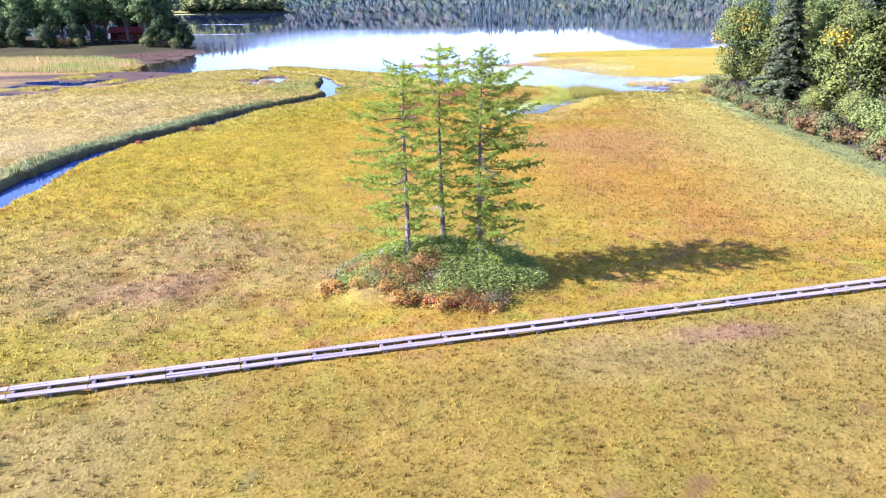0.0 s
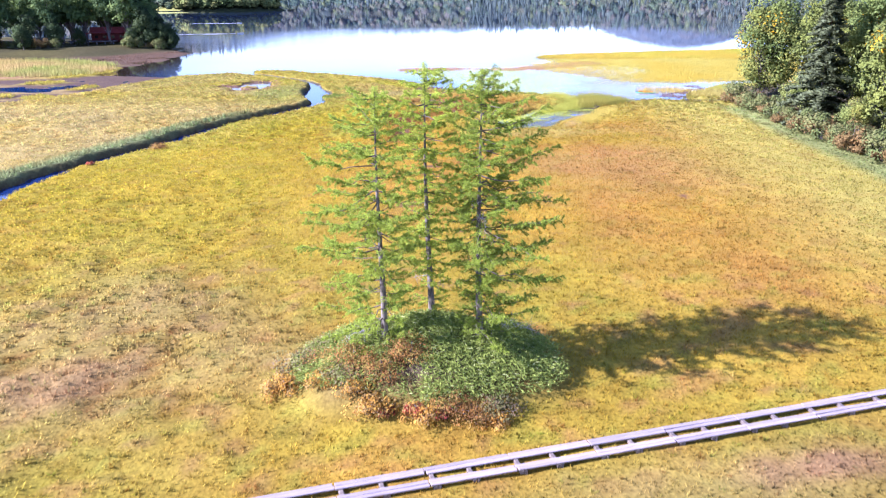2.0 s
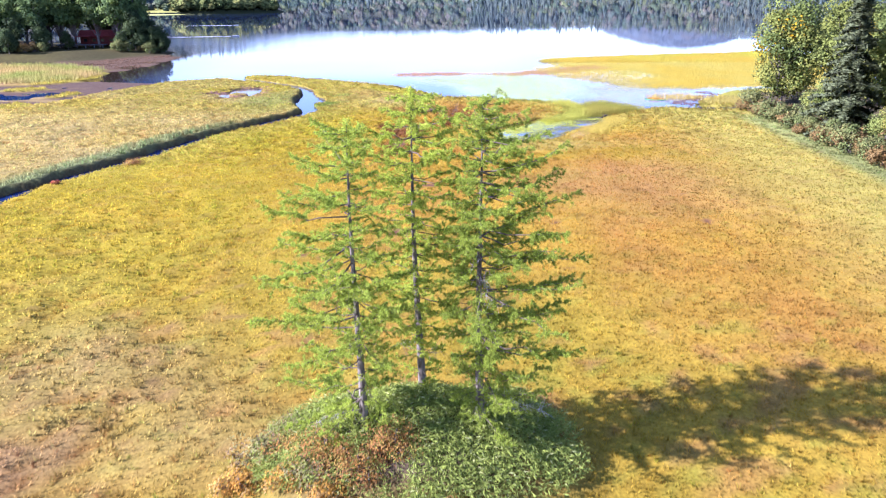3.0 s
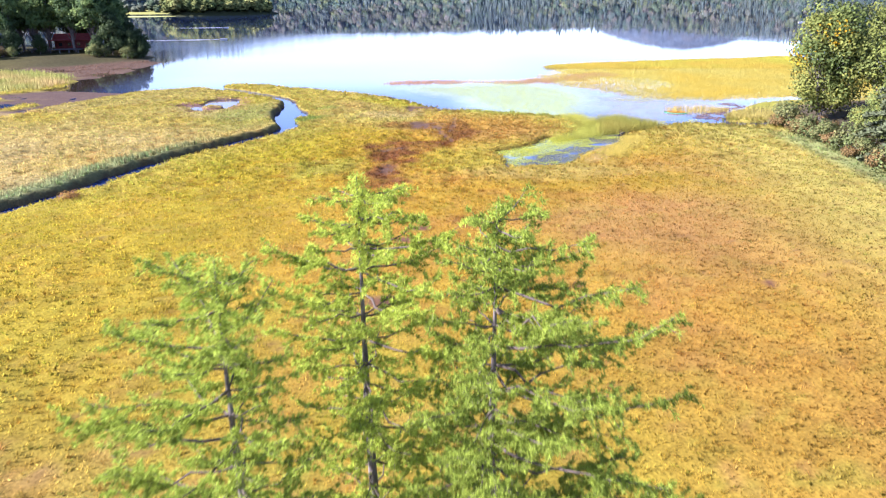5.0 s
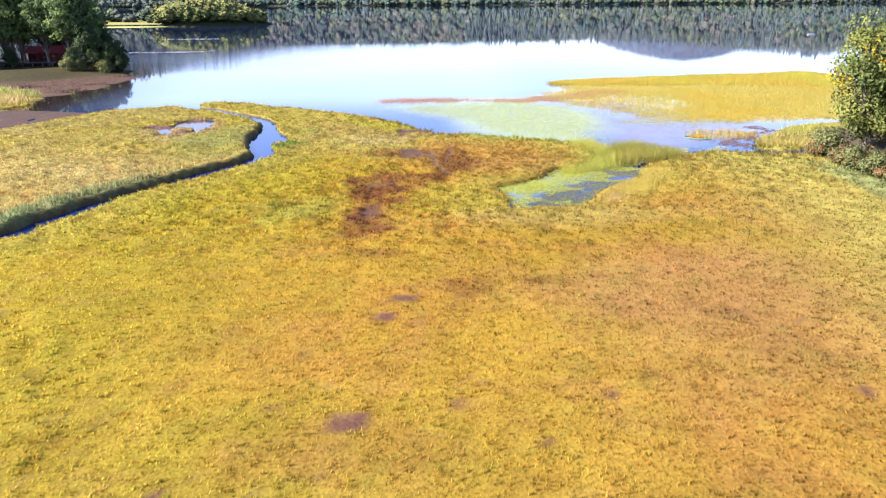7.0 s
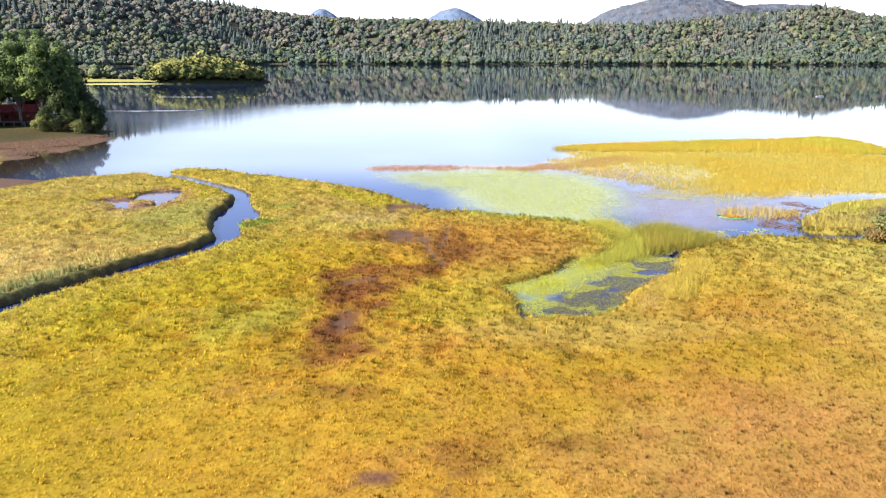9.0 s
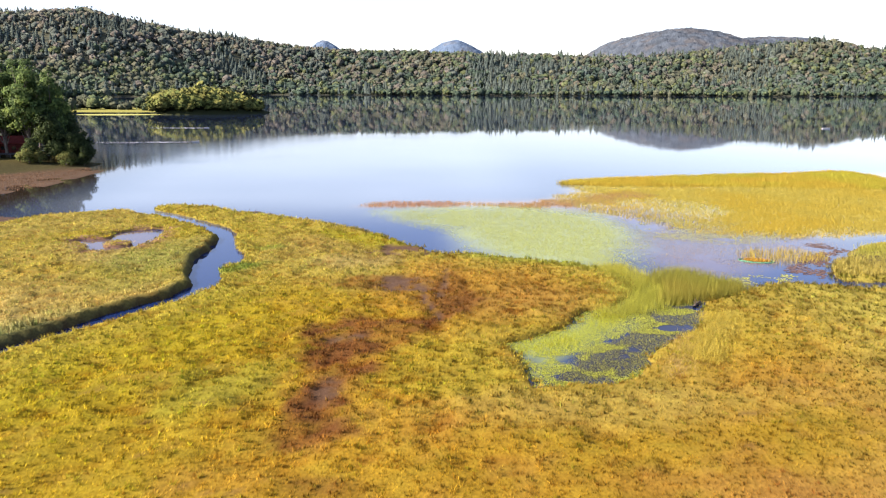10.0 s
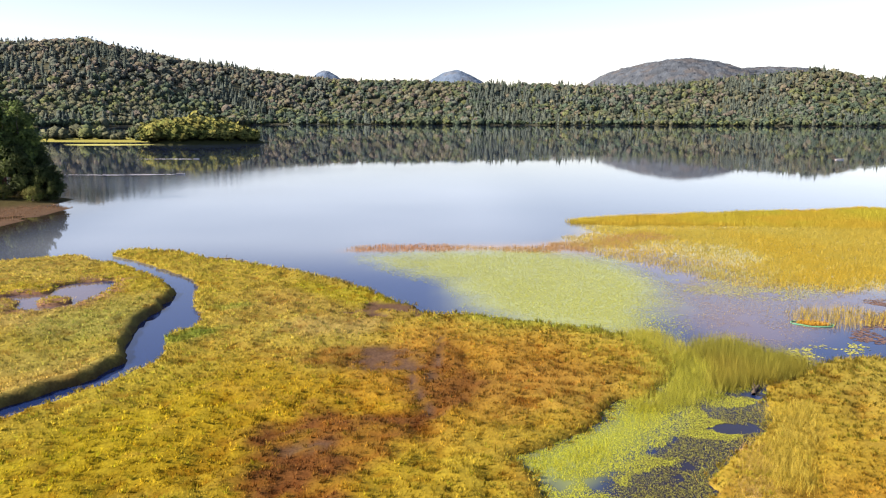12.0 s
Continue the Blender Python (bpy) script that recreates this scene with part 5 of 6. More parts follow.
def boardwalk():
    deck = tagged(new("boardwalk"), "weathered grey double-track plank boardwalk across the marsh", "boardwalk")
    deck.matrix_world = pose(0.5, 44.5, 0, 0, 0, math.degrees(math.atan(0.283)))
    bm = bmesh.new()
    box(bm, 0, 0, 0, 3.95, 0.228, 0.07, None, 0.01)
    first = part("plank", bm, TIMBER, deck)
    plank = first.data
    bm = bmesh.new()
    box(bm, 0, 0, 0, 0.2, 1.40, 0.18, None, 0.02)
    beam = part("sleeper", bm, SLEEPER, deck, "dark wooden sleeper").data
    bm = bmesh.new()
    box(bm, 0, 0, 0, 0.14, 0.14, 0.6, None, 0.02)
    stub = part("stake", bm, SLEEPER, deck).data
    holders = [o for o in deck.children]
    gen = np.random.default_rng(14)
    for i in range(-22, 24):
        for j, off in enumerate((-0.578, -0.342, 0.342, 0.578)):
            o = first if (i, j) == (-22, 0) else under(new("plank", plank), deck)
            o.matrix_local = pose(i * 4.0 + 2 + gen.normal() * 0.02, off + gen.normal() * 0.008, 0.232 + gen.normal() * 0.010, gen.normal() * 1.2, gen.normal() * 0.25, gen.normal() * 0.15)
        for k in (0.25, 2.0):
            o = holders[1] if (i, k) == (-22, 0.25) else under(new("sleeper", beam), deck)
            o.matrix_local = pose(i * 4.0 + k, 0, 0.105, 0, 0, gen.normal() * 1.5)
            for s in (-0.62, 0.62):
                o = holders[2] if (i, k, s) == (-22, 0.25, -0.62) else under(new("stake", stub), deck)
                o.matrix_local = pose(i * 4.0 + k + 0.17, s, -0.12, 0, 0, gen.random() * 40)
    for o in deck.children:
        if o.name.startswith("sleeper"):
            o["label"] = "dark wooden sleeper"


boardwalk()


# ---- knoll: bamboo grass and shrubs ----
def bamboo_grass():
    gen = np.random.default_rng(61)
    n = 30000
    x, y = gen.uniform(-9.5, 11, n), gen.uniform(47, 64, n)
    k = knoll(x, y)
    front = (x < 0.2) & (y < 53.2 + 0.2 * x)
    keep = (k > 0.10 + 0.2 * gen.random(n)) & ~(front & (gen.random(n) < 0.72)) & (y > 48.8 + 0.25 * np.abs(x - 4))
    x, y = x[keep], y[keep]
    z = ground_height(x, y)
    n = len(x)
    pile = Pile()
    tall = 0.35 + 0.45 * fbm(x, y, 1.5, 2) + 0.2 * gen.random(n)
    for r in range(4):
        at = np.stack([x, y, z + tall * gen.uniform(0.45, 1.0, n)], 1) + gen.normal(size=(n, 3)) * [0.06, 0.06, 0.02]
        aim = gen.normal(size=(n, 3)) * [1, 1, 0.35] + [0, 0, -0.05]
        base = np.array([(0.24, 0.295, 0.055)]) * (0.65 + 0.6 * gen.random((n, 1)))
        base = np.where(gen.random((n, 1)) < 0.06, np.array([(0.40, 0.43, 0.16)]), base)
        pile.leaves(at, gen.uniform(0.20, 0.36, n), gen.uniform(0.04, 0.065, n), aim, gen, base, 0.2)
    tagged(pile.build("bamboo_grass", MAT["leaf"]), "thick low green bamboo grass covering the knoll", "plants", kind="stuff")


bamboo_grass()

knoll_group = "autumn shrubs on the knoll"
rusty = put(broadleaf("shrub", "rust-orange autumn shrub on the knoll's front", 0.95, 1.9, 0.0, 71, [(0.44, 0.21, 0.05), (0.34, 0.18, 0.06), (0.44, 0.30, 0.07)], 2900, 0.10, 34, None, 0.7, 5), -1.9, 52.0)
crimson = put(broadleaf("shrub", "crimson low autumn shrub", 0.7, 0.7, 0.02, 72, [(0.42, 0.09, 0.06), (0.40, 0.18, 0.06)], 800, 0.11, 20, None, 0.7, 4), -0.1, 49.6)
orange = put(broadleaf("shrub", "golden-orange leafy shrub at the knoll's foot", 0.85, 1.6, 0.0, 73, [(0.56, 0.32, 0.05), (0.50, 0.27, 0.05), (0.42, 0.28, 0.09)], 1300, 0.15, 26, None, 0.7, 5), -2.2, 49.8)
grey = put(broadleaf("shrub", "brownish-mauve fading shrub on the knoll", 0.8, 1.8, 0.0, 74, [(0.28, 0.20, 0.11), (0.26, 0.25, 0.09)], 1200, 0.14, 26, None, 0.7, 5), -6.6, 54.6)
for o in (rusty, crimson, orange, grey):
    tagged(o, group=knoll_group)
for src, x, y, turn, k in ((rusty, -3.4, 53.0, 80, 1.0), (rusty, -0.4, 53.0, 200, 0.95), (rusty, 1.6, 49.9, 30, 0.9), (rusty, 2.9, 49.7, 140, 0.85), (orange, 0.4, 49.3, 50, 0.9),
                           (orange, -7.2, 52.4, 100, 0.95), (crimson, 1.2, 49.4, 90, 0.9), (crimson, -1.6, 49.5, 200, 0.8), (grey, -5.4, 56.0, 60, 0.9), (grey, 4.0, 50.2, 130, 0.9),
                           (orange, -5.0, 52.0, 220, 0.8), (rusty, -5.2, 54.2, 260, 0.8), (orange, -3.2, 51.0, 10, 0.8), (grey, -3.9, 52.0, 310, 0.8), (orange, 3.9, 49.3, 70, 0.75), (rusty, -35.6, 118.3, 40, 0.8), (crimson, -40.6, 108.3, 10, 0.8)):
    again(src, x, y, turn, k, 0.08)


# ---- marsh plants ----
def free_marsh(x, y, d, gen):
    """Where marsh plants stand: not on water, planks, knoll, bare peat or under the wood."""
    across = np.abs((y - 44.5) - 0.283 * (x - 0.5))
    walkway = (across < 0.80) & (across > 0.19)
    ditch = np.hypot((x + 7.8 - 0.15 * (y - 31.5)) * 3.2, (y - 31.5) * 0.4) + 1.4 * (fbm(x, y, 1.1, 2, 4.0) - 0.5) < 0.8
    bare = np.maximum(peat_marks(x, y), np.maximum(mud_area(x, y) * 0.85, trail(x, y) * 0.8))
    west = signed(west_poly, x, y)
    rim = np.where((west > -1) & (y < 190) & (west < 3), 0.75, np.where((x > 6) & (y > 128), -0.85 * gen.random(len(x)) ** 2, 0.05))
    return (d > rim) & ~walkway & ~ditch & (knoll(x, y) < 0.12) & (bare < 0.15 + 0.3 * gen.random(len(x))) & (x < 54) & (signed(head_poly, x, y) < 0)


def slope_of(x, y):
    """Sideways parts of the mounds' normals."""
    eps, swell = 0.16, 0.26 * lively(x, y)
    return (hummocks(x + eps, y) - hummocks(x - eps, y)) / (2 * eps) * swell, (hummocks(x, y + eps) - hummocks(x, y - eps)) / (2 * eps) * swell


def tall_sedge(x, y, d):
    """Taller growth along the western bank of the stream and the lake's rim."""
    west = smooth(-1, 1, signed(west_poly, x, y))
    return 1 + 1.6 * west * smooth(7, 1, d) * smooth(156, 140, y) * smooth(70, 95, y) + 0.5 * (1 - west) * smooth(4, 1, d) * smooth(150, 165, y)


def scatter(y0, y1, density, gen):
    """Random places on the marsh, thinner towards its outer parts."""
    n = int(150 * (y1 - y0) * density)
    x, y = gen.uniform(-88, 62, n), gen.uniform(y0, y1, n)
    keep = gen.random(n) < 0.14 + 0.86 * smooth(1.12, 0.92, np.abs(x - 2) / (0.60 * (y + 8)))
    x, y = x[keep], y[keep]
    d = land(x, y)
    keep = free_marsh(x, y, d, gen)
    return x[keep], y[keep], d[keep]


def marsh_turf(y0, y1, density, seed):
    """The low sward between the tussocks."""
    gen = np.random.default_rng(seed)
    x, y, d = scatter(y0, y1, density, gen)
    n = len(x)
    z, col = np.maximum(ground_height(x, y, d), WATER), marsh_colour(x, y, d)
    clump = fbm(x, y, 0.6, 2, 21.0)
    col = col * (1.08 + 0.4 * clump)[:, None] * gen.uniform(0.88, 1.12, (n, 1))
    size = (0.11 + 0.14 * clump) * tall_sedge(x, y, d)
    gx, gy = slope_of(x, y)
    pile, lies = Pile(), []
    for r in range(2):
        at = np.stack([x, y, z - 0.03], 1) + gen.normal(size=(n, 3)) * [0.14, 0.14, 0]
        h = size * gen.uniform(0.7, 1.2, n)
        pile.blades(at, h, gen.uniform(0.05, 0.095, n), 0.55, gen, col)
        way = np.stack([-gx, -gy, np.ones(n)], 1) + gen.normal(size=(n, 3)) * [0.22, 0.22, 0.0]
        lies.append(np.repeat(way / np.linalg.norm(way, axis=1, keepdims=True), 3, axis=0))
    tagged(pile.build("marsh_grass", MAT["turf"], False, np.concatenate(lies)), "low golden autumn sward of the marsh", "grass", kind="stuff")


def marsh_tussocks(y0, y1, density, blades, seed):
    """Sedge tussocks: fountains of blades that bend outwards, each with its own shade of gold, lime or brown."""
    gen = np.random.default_rng(seed)
    x, y, d = scatter(y0, y1, density, gen)
    wild = lively(x, y)
    keep = gen.random(len(x)) < 0.55 + 0.45 * wild
    x, y, d, wild = x[keep], y[keep], d[keep], wild[keep]
    n = len(x)
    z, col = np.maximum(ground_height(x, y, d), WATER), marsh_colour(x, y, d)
    shade = 1 + (0.08 + 0.16 * wild) * gen.normal(size=n)
    col = col * 1.28 * np.clip(shade, 0.55, 1.5)[:, None]
    odd = gen.random(n)
    col = mix(col, col * (0.85, 1.12, 0.9), (odd < 0.16) * 0.8)
    col = mix(col, col * (0.82, 0.66, 0.7), (odd > 0.88) * 0.9)
    reach = gen.uniform(0.16, 0.36, n) * (0.75 + 0.35 * wild)
    height = gen.uniform(0.17, 0.31, n) * (0.75 + 0.45 * wild) * tall_sedge(x, y, d)
    gx, gy = slope_of(x, y)
    wind = fbm(x, y, 9.0, 2, 40.0) * 9.4
    pile, lies = Pile(), []
    for r in range(blades):
        a = gen.random(n) * 6.283
        out = np.stack([np.cos(a), np.sin(a), np.zeros(n)], 1)
        at = np.stack([x, y, z - 0.04], 1) + out * (reach * gen.uniform(0.0, 0.55, n))[:, None]
        side = np.stack([-np.sin(a), np.cos(a), np.zeros(n)], 1) * gen.uniform(0.026, 0.048, (n, 1))
        tip = at + out * (reach * gen.uniform(0.3, 1.0, n))[:, None] + np.stack([0.08 * np.cos(wind), 0.08 * np.sin(wind), height * gen.uniform(0.6, 1.15, n)], 1)
        v = np.stack([at - side, at + side, tip], 1).reshape(-1, 3)
        pile.add(v, np.arange(3 * n).reshape(-1, 3), np.repeat(col * gen.uniform(0.85, 1.15, (n, 1)), 3, axis=0))
        way = np.stack([-gx, -gy, np.ones(n)], 1) + out * (0.15 + 0.28 * wild)[:, None]
        lies.append(np.repeat(way / np.linalg.norm(way, axis=1, keepdims=True), 3, axis=0))
    tagged(pile.build("sedge_tussocks", MAT["turf"], False, np.concatenate(lies)), "golden and lime autumn sedge tussocks on the marsh", "grass", kind="stuff")


marsh_turf(14, 110, 11.0, 81)
marsh_turf(110, 216, 10.0, 82)
marsh_tussocks(14, 110, 3.0, 8, 83)
marsh_tussocks(110, 216, 3.6, 9, 84)


def reed_bed(name, label, poly, density, tall, broad, tints, seed, lean=0.15, edge=2.0, base=WATER):
    gen = np.random.default_rng(seed)
    poly = rounded(poly, 4)
    (x0, y0), (x1, y1) = poly.min(0), poly.max(0)
    n = int((x1 - x0) * (y1 - y0) * density * 0.78)
    broad = broad * 1.15
    x, y = gen.uniform(x0, x1, n), gen.uniform(y0, y1, n)
    s = signed(poly, x, y) + (fbm(x, y, 5.0, 3, seed) - 0.5) * edge * 2
    keep = s > gen.random(n) * edge
    x, y = x[keep], y[keep]
    n = len(x)
    mixf = fbm(x, y, 12.0, 3, seed + 3.0)[:, None]
    mixf = np.clip((mixf - 0.3) / 0.4, 0, 1)
    col = (np.array(tints[0]) * (1 - mixf) + np.array(tints[1]) * mixf) * gen.uniform(0.88, 1.12, (n, 1))
    col = col * 1.2
    pile, ways = Pile(), []
    for r in range(3):
        way = np.array([[-0.2, -0.1, 1.0]]) + gen.normal(size=(n, 3)) * 0.2
        ways.append(np.repeat(way / np.linalg.norm(way, axis=1, keepdims=True), 3, axis=0))
        at = np.stack([x, y, np.full(n, base - 0.05)], 1) + gen.normal(size=(n, 3)) * [0.25, 0.25, 0]
        pile.blades(at, tall * gen.uniform(0.6, 1.2, n), broad * gen.uniform(0.7, 1.3, n), lean, gen, col)
    tagged(pile.build(name, MAT["turf"], False, np.concatenate(ways)), label, "reeds", kind="stuff")


YGREEN, YGOLD = (0.50, 0.47, 0.06), (0.56, 0.43, 0.06)
reed_bed("reed_bed", "dense yellow-green reed bed standing in the lake", [(30, 247), (33, 254), (45, 259), (60, 263), (83, 268), (104, 274), (104, 243), (84, 240), (60, 243), (40, 243)],
         24, 0.80, 0.06, (YGREEN, YGOLD), 91, 0.3, 2.2)
reed_bed("reed_bed", "thin golden reeds in shallow water", [(36, 244), (60, 244), (98, 243), (98, 195), (64, 192), (52, 189.5), (45, 192), (46, 202), (51, 215), (42, 230), (30, 236)],
         19, 0.5, 0.045, (YGOLD, (0.54, 0.47, 0.10)), 92, 0.3, 5.0)
reed_bed("reed_bed", "sparse reddish reeds in open water", [(-10, 220), (6, 221), (24, 224), (40, 236), (46, 230), (36, 221), (26, 214), (8, 215), (-6, 214)], 17.0, 0.5, 0.035, ((0.44, 0.24, 0.12), (0.46, 0.32, 0.13)), 93, 0.15, 3.0)
reed_bed("reed_bed", "tall olive and brown reeds by the pond's outlet", [(25.5, 153.5), (26.5, 158), (26, 163), (28, 166.5), (32, 166.5), (35, 161.5), (36.5, 158.8), (33.5, 156), (29.5, 153.4)], 62, 1.45, 0.026, ((0.33, 0.33, 0.06), (0.46, 0.32, 0.06)), 94, 0.28, 1.6)
reed_bed("reed_bed", "thin yellow-green reeds between pond and lake", [(18.5, 150), (21.5, 156), (22, 162), (20, 168), (23.5, 172), (27.5, 170), (27.5, 160), (26.5, 153), (23, 149)], 60, 0.9, 0.02, ((0.48, 0.47, 0.075), (0.43, 0.44, 0.07)), 106, 0.35, 2.5)
reed_bed("reed_bed", "yellow-green sedge growing in the pond", [(10, 141), (12, 142.5), (15, 145.5), (17.5, 149.5), (21, 151), (20, 147), (16.5, 143), (13.5, 139.5), (11, 138)], 60, 0.45, 0.022, ((0.50, 0.49, 0.05), (0.44, 0.46, 0.05)), 95, 0.45, 3.0)
reed_bed("reed_bed", "golden reeds leaning over the pond's eastern bank", [(22.5, 137), (23.5, 141), (25.5, 145.5), (28.5, 149), (31.5, 150), (30, 145), (27, 140), (25, 136)], 75, 0.75, 0.02, ((0.62, 0.50, 0.07), (0.58, 0.48, 0.10)), 110, 0.4, 2.0, -0.1)
reed_bed("reed_bed", "pinkish dry grass at the pond's edge", [(19.8, 134), (21.5, 138.5), (23.5, 142.5), (25, 142), (24, 138), (22, 133.5)], 70, 0.5, 0.022, ((0.56, 0.36, 0.17), (0.54, 0.40, 0.15)), 112, 0.5, 1.5, -0.15)
reed_bed("reed_bed", "thin golden reeds thickening towards the bed", [(36, 198), (27, 215), (27, 233), (46, 238), (70, 240), (98, 240), (98, 195), (64, 190), (50, 186), (42, 190)], 11, 0.4, 0.045, (YGOLD, (0.50, 0.44, 0.09)), 108, 0.3, 3.0)
reed_bed("reed_bed", "pale reed tuft beside the floating mat", [(40, 174), (43, 179), (49, 180), (52, 176), (50, 172), (45, 171.5)], 9, 0.9, 0.035, ((0.56, 0.44, 0.09), (0.60, 0.48, 0.12)), 96, 0.25, 1.5)
reed_bed("reed_bed", "pale green reeds beside the muddy inlet", [(-150, 197), (-126, 200), (-102, 200), (-88, 202), (-80, 207), (-79, 217), (-84, 229), (-94, 238), (-112, 242), (-150, 236)], 5.0, 1.2, 0.12, ((0.26, 0.30, 0.07), (0.40, 0.30, 0.11)), 97, 0.3, 4.0, -0.1)
reed_bed("reed_bed", "brownish reed stubble on the mud bar", [(-77, 270), (-76.5, 259), (-76, 247), (-77, 238), (-82, 229), (-95, 230), (-106, 241), (-104, 259), (-91, 270), (-84, 275)], 3.0, 0.35, 0.12, ((0.13, 0.085, 0.055), (0.17, 0.11, 0.07)), 98, 0.3, 3.0)
reed_bed("reed_bed", "pale sedge on the low bank by the wood", [(48.8, 164.5), (50, 169), (54, 174), (60, 180.5), (70, 183), (74, 170), (62, 165), (54, 163.4)], 16, 0.8, 0.06, ((0.52, 0.44, 0.11), (0.48, 0.47, 0.09)), 99, 0.3, 1.0, 0.0)


def floating_leaves(name, label, poly, density, radius, tints, seed, grain, cover, fade=1.0, shy=0.34):
    """Round floating leaves on still water, gathered in patches."""
    gen = np.random.default_rng(seed)
    poly = rounded(poly, 4)
    (x0, y0), (x1, y1) = poly.min(0), poly.max(0)
    n = int((x1 - x0) * (y1 - y0) * density)
    x, y = gen.uniform(x0, x1, n), gen.uniform(y0, y1, n)
    s = signed(poly, x, y) + (fbm(x, y, 4.0, 3, seed) - 0.5) * 3.0
    dark = 0.95 * smooth(-1.2, 1.2, signed(rounded(POND_WATER, 3), x, y) + (fbm(x, y, 2.2, 3, 45.0) - 0.5) * 3.5) 
    holes = np.maximum(blob(x, y, 24.4, 146.0, 2.0, 0.9, 0, 0.3), blob(x, y, 28.3, 152.6, 1.1, 0.8, 0, 0.3))
    keep = (s > 0) & (holes < 0.5) & (fbm(x, y, grain, 3, seed + 6.0) + 0.12 * gen.random(n) > cover + shy * dark) & (land(x, y) < 0.1) & (gen.random(n) < 0.15 + 0.85 * smooth(0, fade, s))
    x, y = x[keep], y[keep]
    n = len(x)
    ang = gen.random((n, 1)) * 6.28 + np.array([[0, 1.3, 3.14, 4.4]])
    r = radius * gen.uniform(0.5, 1.3, (n, 1))
    tilt = gen.normal(size=(n, 1)) * 0.015
    v = np.stack([x[:, None] + r * np.cos(ang), y[:, None] + r * np.sin(ang), WATER + 0.012 + gen.random((n, 1)) * 0.015 + tilt * np.cos(ang)], -1).reshape(-1, 3)
    f = np.arange(4 * n).reshape(-1, 4)
    mixf = gen.random((n, 1))
    col = np.repeat(np.array(tints[0]) * (1 - mixf) + np.array(tints[1]) * mixf, 4, axis=0)
    tagged(tri_mesh(name, v, f, MAT["pad"], col), label, "water plants", kind="stuff")


floating_leaves("floating_leaves", "pale green floating pondweed on the lake", [(-8, 211), (4, 215), (20, 217), (32, 207), (34, 192), (31, 178), (28, 168), (22, 168), (16, 172), (9, 176), (7, 182), (4, 190), (-2, 198)],
                60, 0.07, ((0.31, 0.37, 0.06), (0.39, 0.42, 0.09)), 101, 7.0, 0.26, 8.0)
floating_leaves("floating_leaves", "pale green floating pondweed near the reeds", [(34, 186), (44, 183), (54, 187), (58, 194), (50, 200), (40, 206), (34, 202), (33, 192)], 40, 0.08, ((0.34, 0.38, 0.10), (0.42, 0.42, 0.13)), 102, 6.0, 0.40, 4.0)
floating_leaves("floating_leaves", "bright green duckweed leaves on the pond", [(7.5, 142), (11, 145), (15, 149), (20, 154), (22.5, 160), (28, 163), (30, 153), (26.5, 144), (22, 138), (20, 133), (15.5, 131), (9, 130.5), (9.5, 136)],
                300, 0.039, ((0.30, 0.36, 0.03), (0.40, 0.42, 0.05)), 103, 2.6, 0.40)
floating_leaves("floating_leaves", "brown and dull green dying leaves on dark pond water", [(11.5, 131), (20, 134), (23, 140), (27, 145.5), (30, 152), (26, 153), (22, 149), (18.5, 144), (14.5, 139)],
                190, 0.042, ((0.08, 0.065, 0.04), (0.27, 0.29, 0.045)), 109, 1.3, 0.34, 1.0, 0.0)
floating_leaves("floating_leaves", "bright green leaves by the pond's outlet", [(34, 158), (39, 162), (43, 163), (44, 166), (38, 166), (33, 162)], 16, 0.16, ((0.36, 0.40, 0.08), (0.44, 0.44, 0.12)), 104, 5.0, 0.50)
floating_leaves("floating_leaves", "brown drifted plant litter by the bank", [(46, 164.5), (48.5, 166), (51, 172), (58, 182), (54, 184), (48, 175), (43, 168)], 14, 0.22, ((0.12, 0.08, 0.07), (0.2, 0.13, 0.1)), 105, 3.0, 0.50)
floating_leaves("floating_leaves", "yellow-green weed between the thin reeds", THIN_REEDS, 14, 0.10, ((0.42, 0.40, 0.08), (0.46, 0.38, 0.10)), 114, 9.0, 0.36, 8.0)
floating_leaves("floating_leaves", "thin reddish-brown water weed in the shallows", SHALLOWS, 26, 0.055, ((0.25, 0.17, 0.12), (0.34, 0.30, 0.14)), 113, 5.0, 0.44, 5.0)


# ---- small things on and by the water ----
def floating_mat():
    mat_ob = tagged(new("floating_mat"), "small floating plant mat with turquoise-green rim", "raft")
    mat_ob.matrix_world = pose(42.4, 173.2, WATER, 0, 0, -20)
    gen = np.random.default_rng(111)
    pile = Pile()
    n = 700
    a, r = gen.random(n) * 6.28, np.sqrt(gen.random(n))
    at = np.stack([r * np.cos(a) * 1.5, r * np.sin(a) * 0.7, np.full(n, 0.05)], 1)
    pile.blades(at, gen.uniform(0.1, 0.4, n), 0.07, 0.6, gen, np.array([(0.55, 0.32, 0.05)]) * gen.uniform(0.7, 1.2, (n, 1)))
    under(pile.build("plants", MAT["grass"]), mat_ob)
    t = np.linspace(0, 2 * np.pi, 40)
    rim = Pile()
    rim.tube(np.stack([2.0 * np.cos(t), 0.95 * np.sin(t), 0.03 + 0.03 * np.sin(5 * t)], 1), np.full(40, 0.06), 6)
    tagged(under(rim.build("rim", material("green_rim", 0.7, (0.08, 0.33, 0.17))[0], True), mat_ob), "turquoise-green rim")


floating_mat()


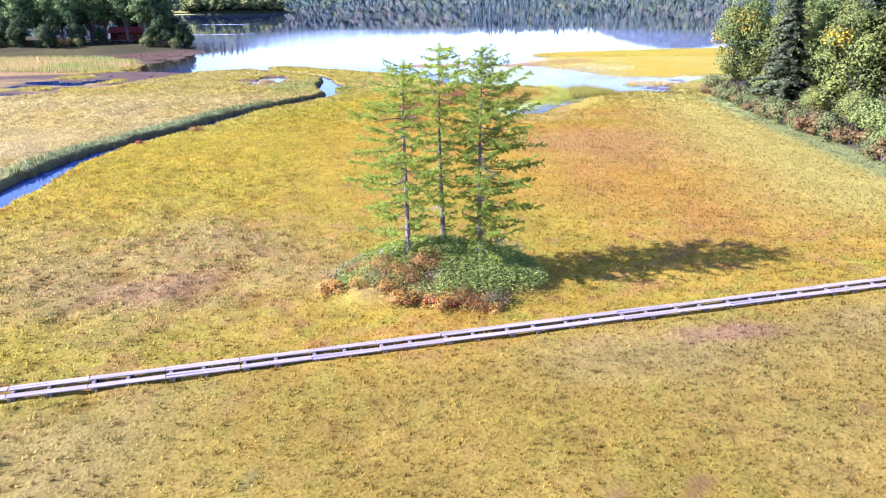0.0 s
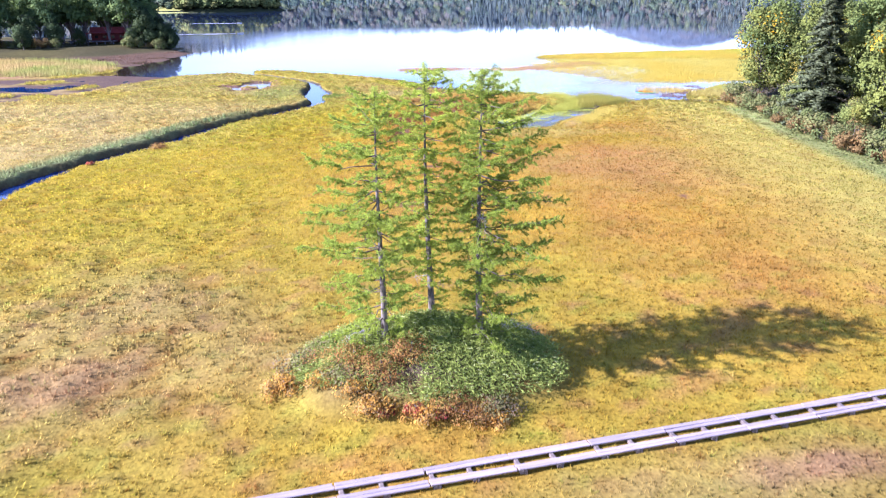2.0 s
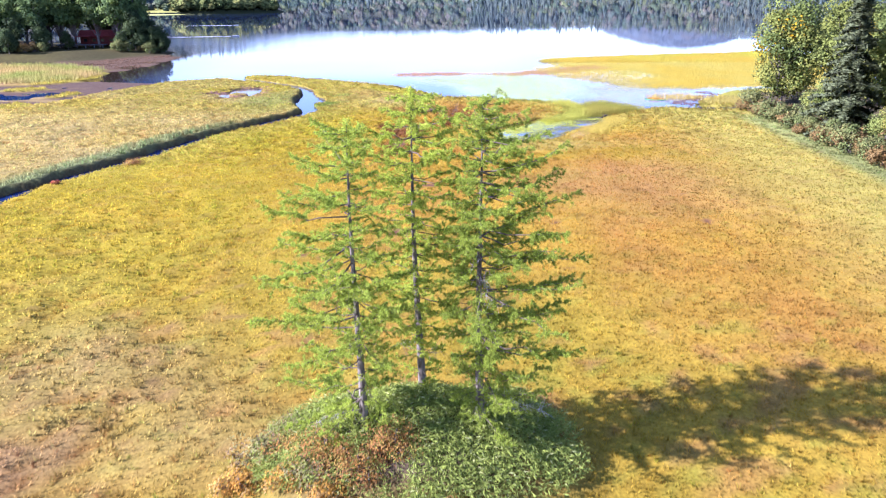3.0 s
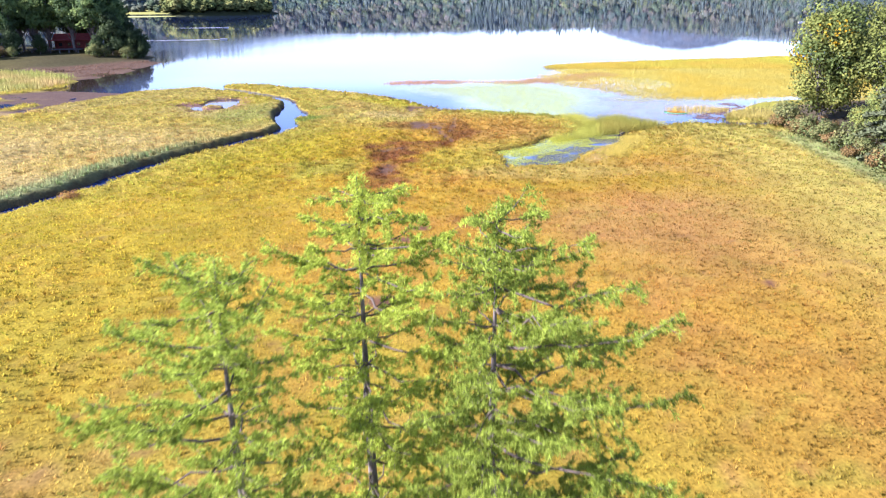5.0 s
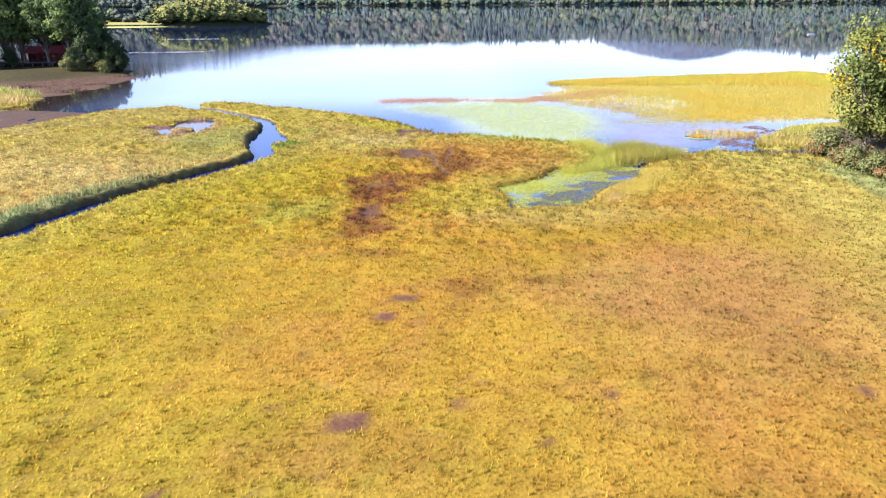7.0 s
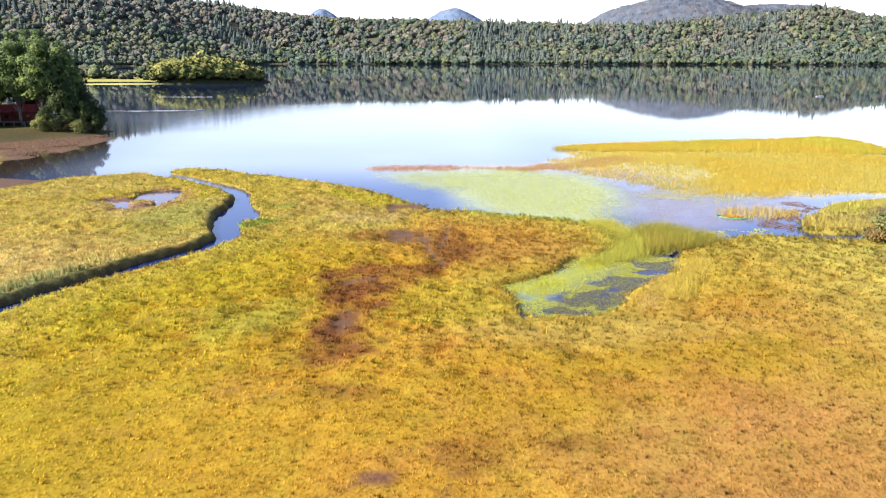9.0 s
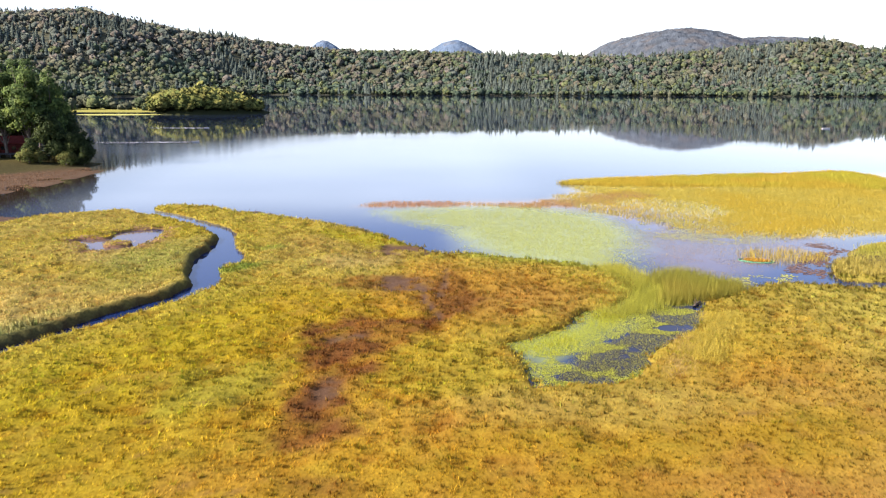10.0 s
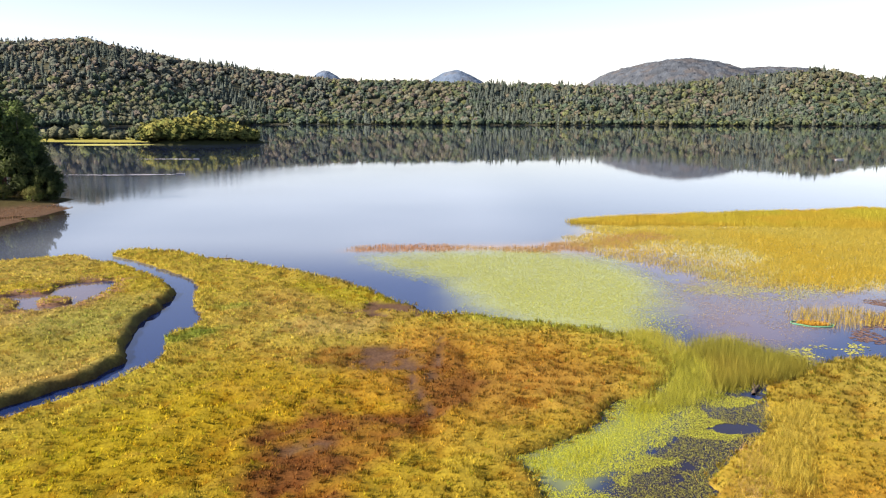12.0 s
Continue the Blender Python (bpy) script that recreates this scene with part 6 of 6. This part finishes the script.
def log(x, y, length, turn):
    pile = Pile()
    t = np.linspace(0, 1, 7)
    pile.tube(np.stack([(t - 0.5) * length, 0.08 * np.sin(4 * t), 0.12 + 0.12 * t], 1), 0.17 - 0.07 * t, 8)
    for s in (0.35, 0.7):
        pile.tube([((s - 0.5) * length, 0, 0.18), ((s - 0.45) * length, 0.25, 0.5), ((s - 0.40) * length, 0.3, 0.75)], [0.05, 0.035, 0.015], 5)
    ob = pile.build("driftwood", MAT["twig"], True)
    ob.matrix_world = pose(x, y, max(WATER - 0.05, ground_at(x, y)), 0, 0, turn)
    return tagged(ob, "dark waterlogged tree trunk lying at the shore", "log")


log(-26.3, 206.0, 3.0, 10)
log(28.8, 153.4, 2.0, 60)

HULL = material("white_hull", 0.4, (0.6, 0.6, 0.58))[0]
FOAM, fn, fl, fb = material("foam", 0.6, (0.7, 0.72, 0.74))
fnz = noise_node(fn, fl, 1.5, 4.0)
fl.new(ramp(fn, fl, fnz.outputs["Fac"], [(0.3, (0.5, 0.53, 0.56)), (0.7, (0.8, 0.8, 0.8))]).outputs["Color"], fb.inputs["Base Color"])


def motorboat(x, y, turn, size=1.0):
    boat = tagged(new("motorboat"), "small white open motorboat on the lake", "boat", "boats on the lake")
    boat.matrix_world = pose(x, y, WATER, 0, 0, turn) @ Matrix.Scale(size, 4)
    bm = bmesh.new()
    rows = []
    for s in np.linspace(0, 1, 7):
        w = 0.85 * (1 - s ** 3) + 0.02
        rows.append([bm.verts.new(p) for p in ((5 * s, -w, 0.55 + 0.2 * s), (5 * s, -w * 0.7, -0.1), (5 * s, w * 0.7, -0.1), (5 * s, w, 0.55 + 0.2 * s))])
    for a, b in zip(rows, rows[1:]):
        for i in range(3):
            bm.faces.new((a[i], a[i + 1], b[i + 1], b[i]))
    bm.faces.new(rows[0])
    part("hull", bm, HULL, boat)
    bm = bmesh.new()
    box(bm, -0.2, 0, 0.55, 0.35, 0.4, 0.7, None, 0.08)
    part("outboard_motor", bm, MAT["twig"], boat, "dark outboard motor")
    for s in (1.4, 2.8):
        bm = bmesh.new()
        box(bm, s, 0, 0.35, 0.3, 1.35, 0.06)
        part("bench", bm, PALE, boat)


def wake(x, y, turn, length, spread, seed):
    """Low broken foam ridges trailing behind a boat."""
    gen = np.random.default_rng(seed)
    n = 420
    t = gen.random(n)
    arm = gen.choice((-1, 1), n)
    at = np.stack([-t * length, arm * spread * t ** 0.8 + gen.normal(size=n) * 0.3, np.full(n, 0.02)], 1)
    pile = Pile()
    pile.leaves(at, gen.uniform(0.8, 3.0, n) * (1.1 - t), gen.uniform(0.05, 0.13, n) * (1.1 - t), np.stack([-np.ones(n), arm * 0.08, np.zeros(n)], 1), gen, np.ones((n, 3)), 0.15)
    ob = pile.build("wake_foam", FOAM)
    ob.matrix_world = pose(x, y, WATER, 0, 0, turn)
    tagged(ob, "white foam streaks of a boat's wake", "wake", kind="stuff")


motorboat(-84, 364, 12, 0.55)
wake(-84, 364, 10, 42, 3.5, 121)
motorboat(-105, 452, 5, 0.5)
wake(-105, 452, 3, 25, 1.5, 122)
motorboat(192, 470, 0, 0.8)
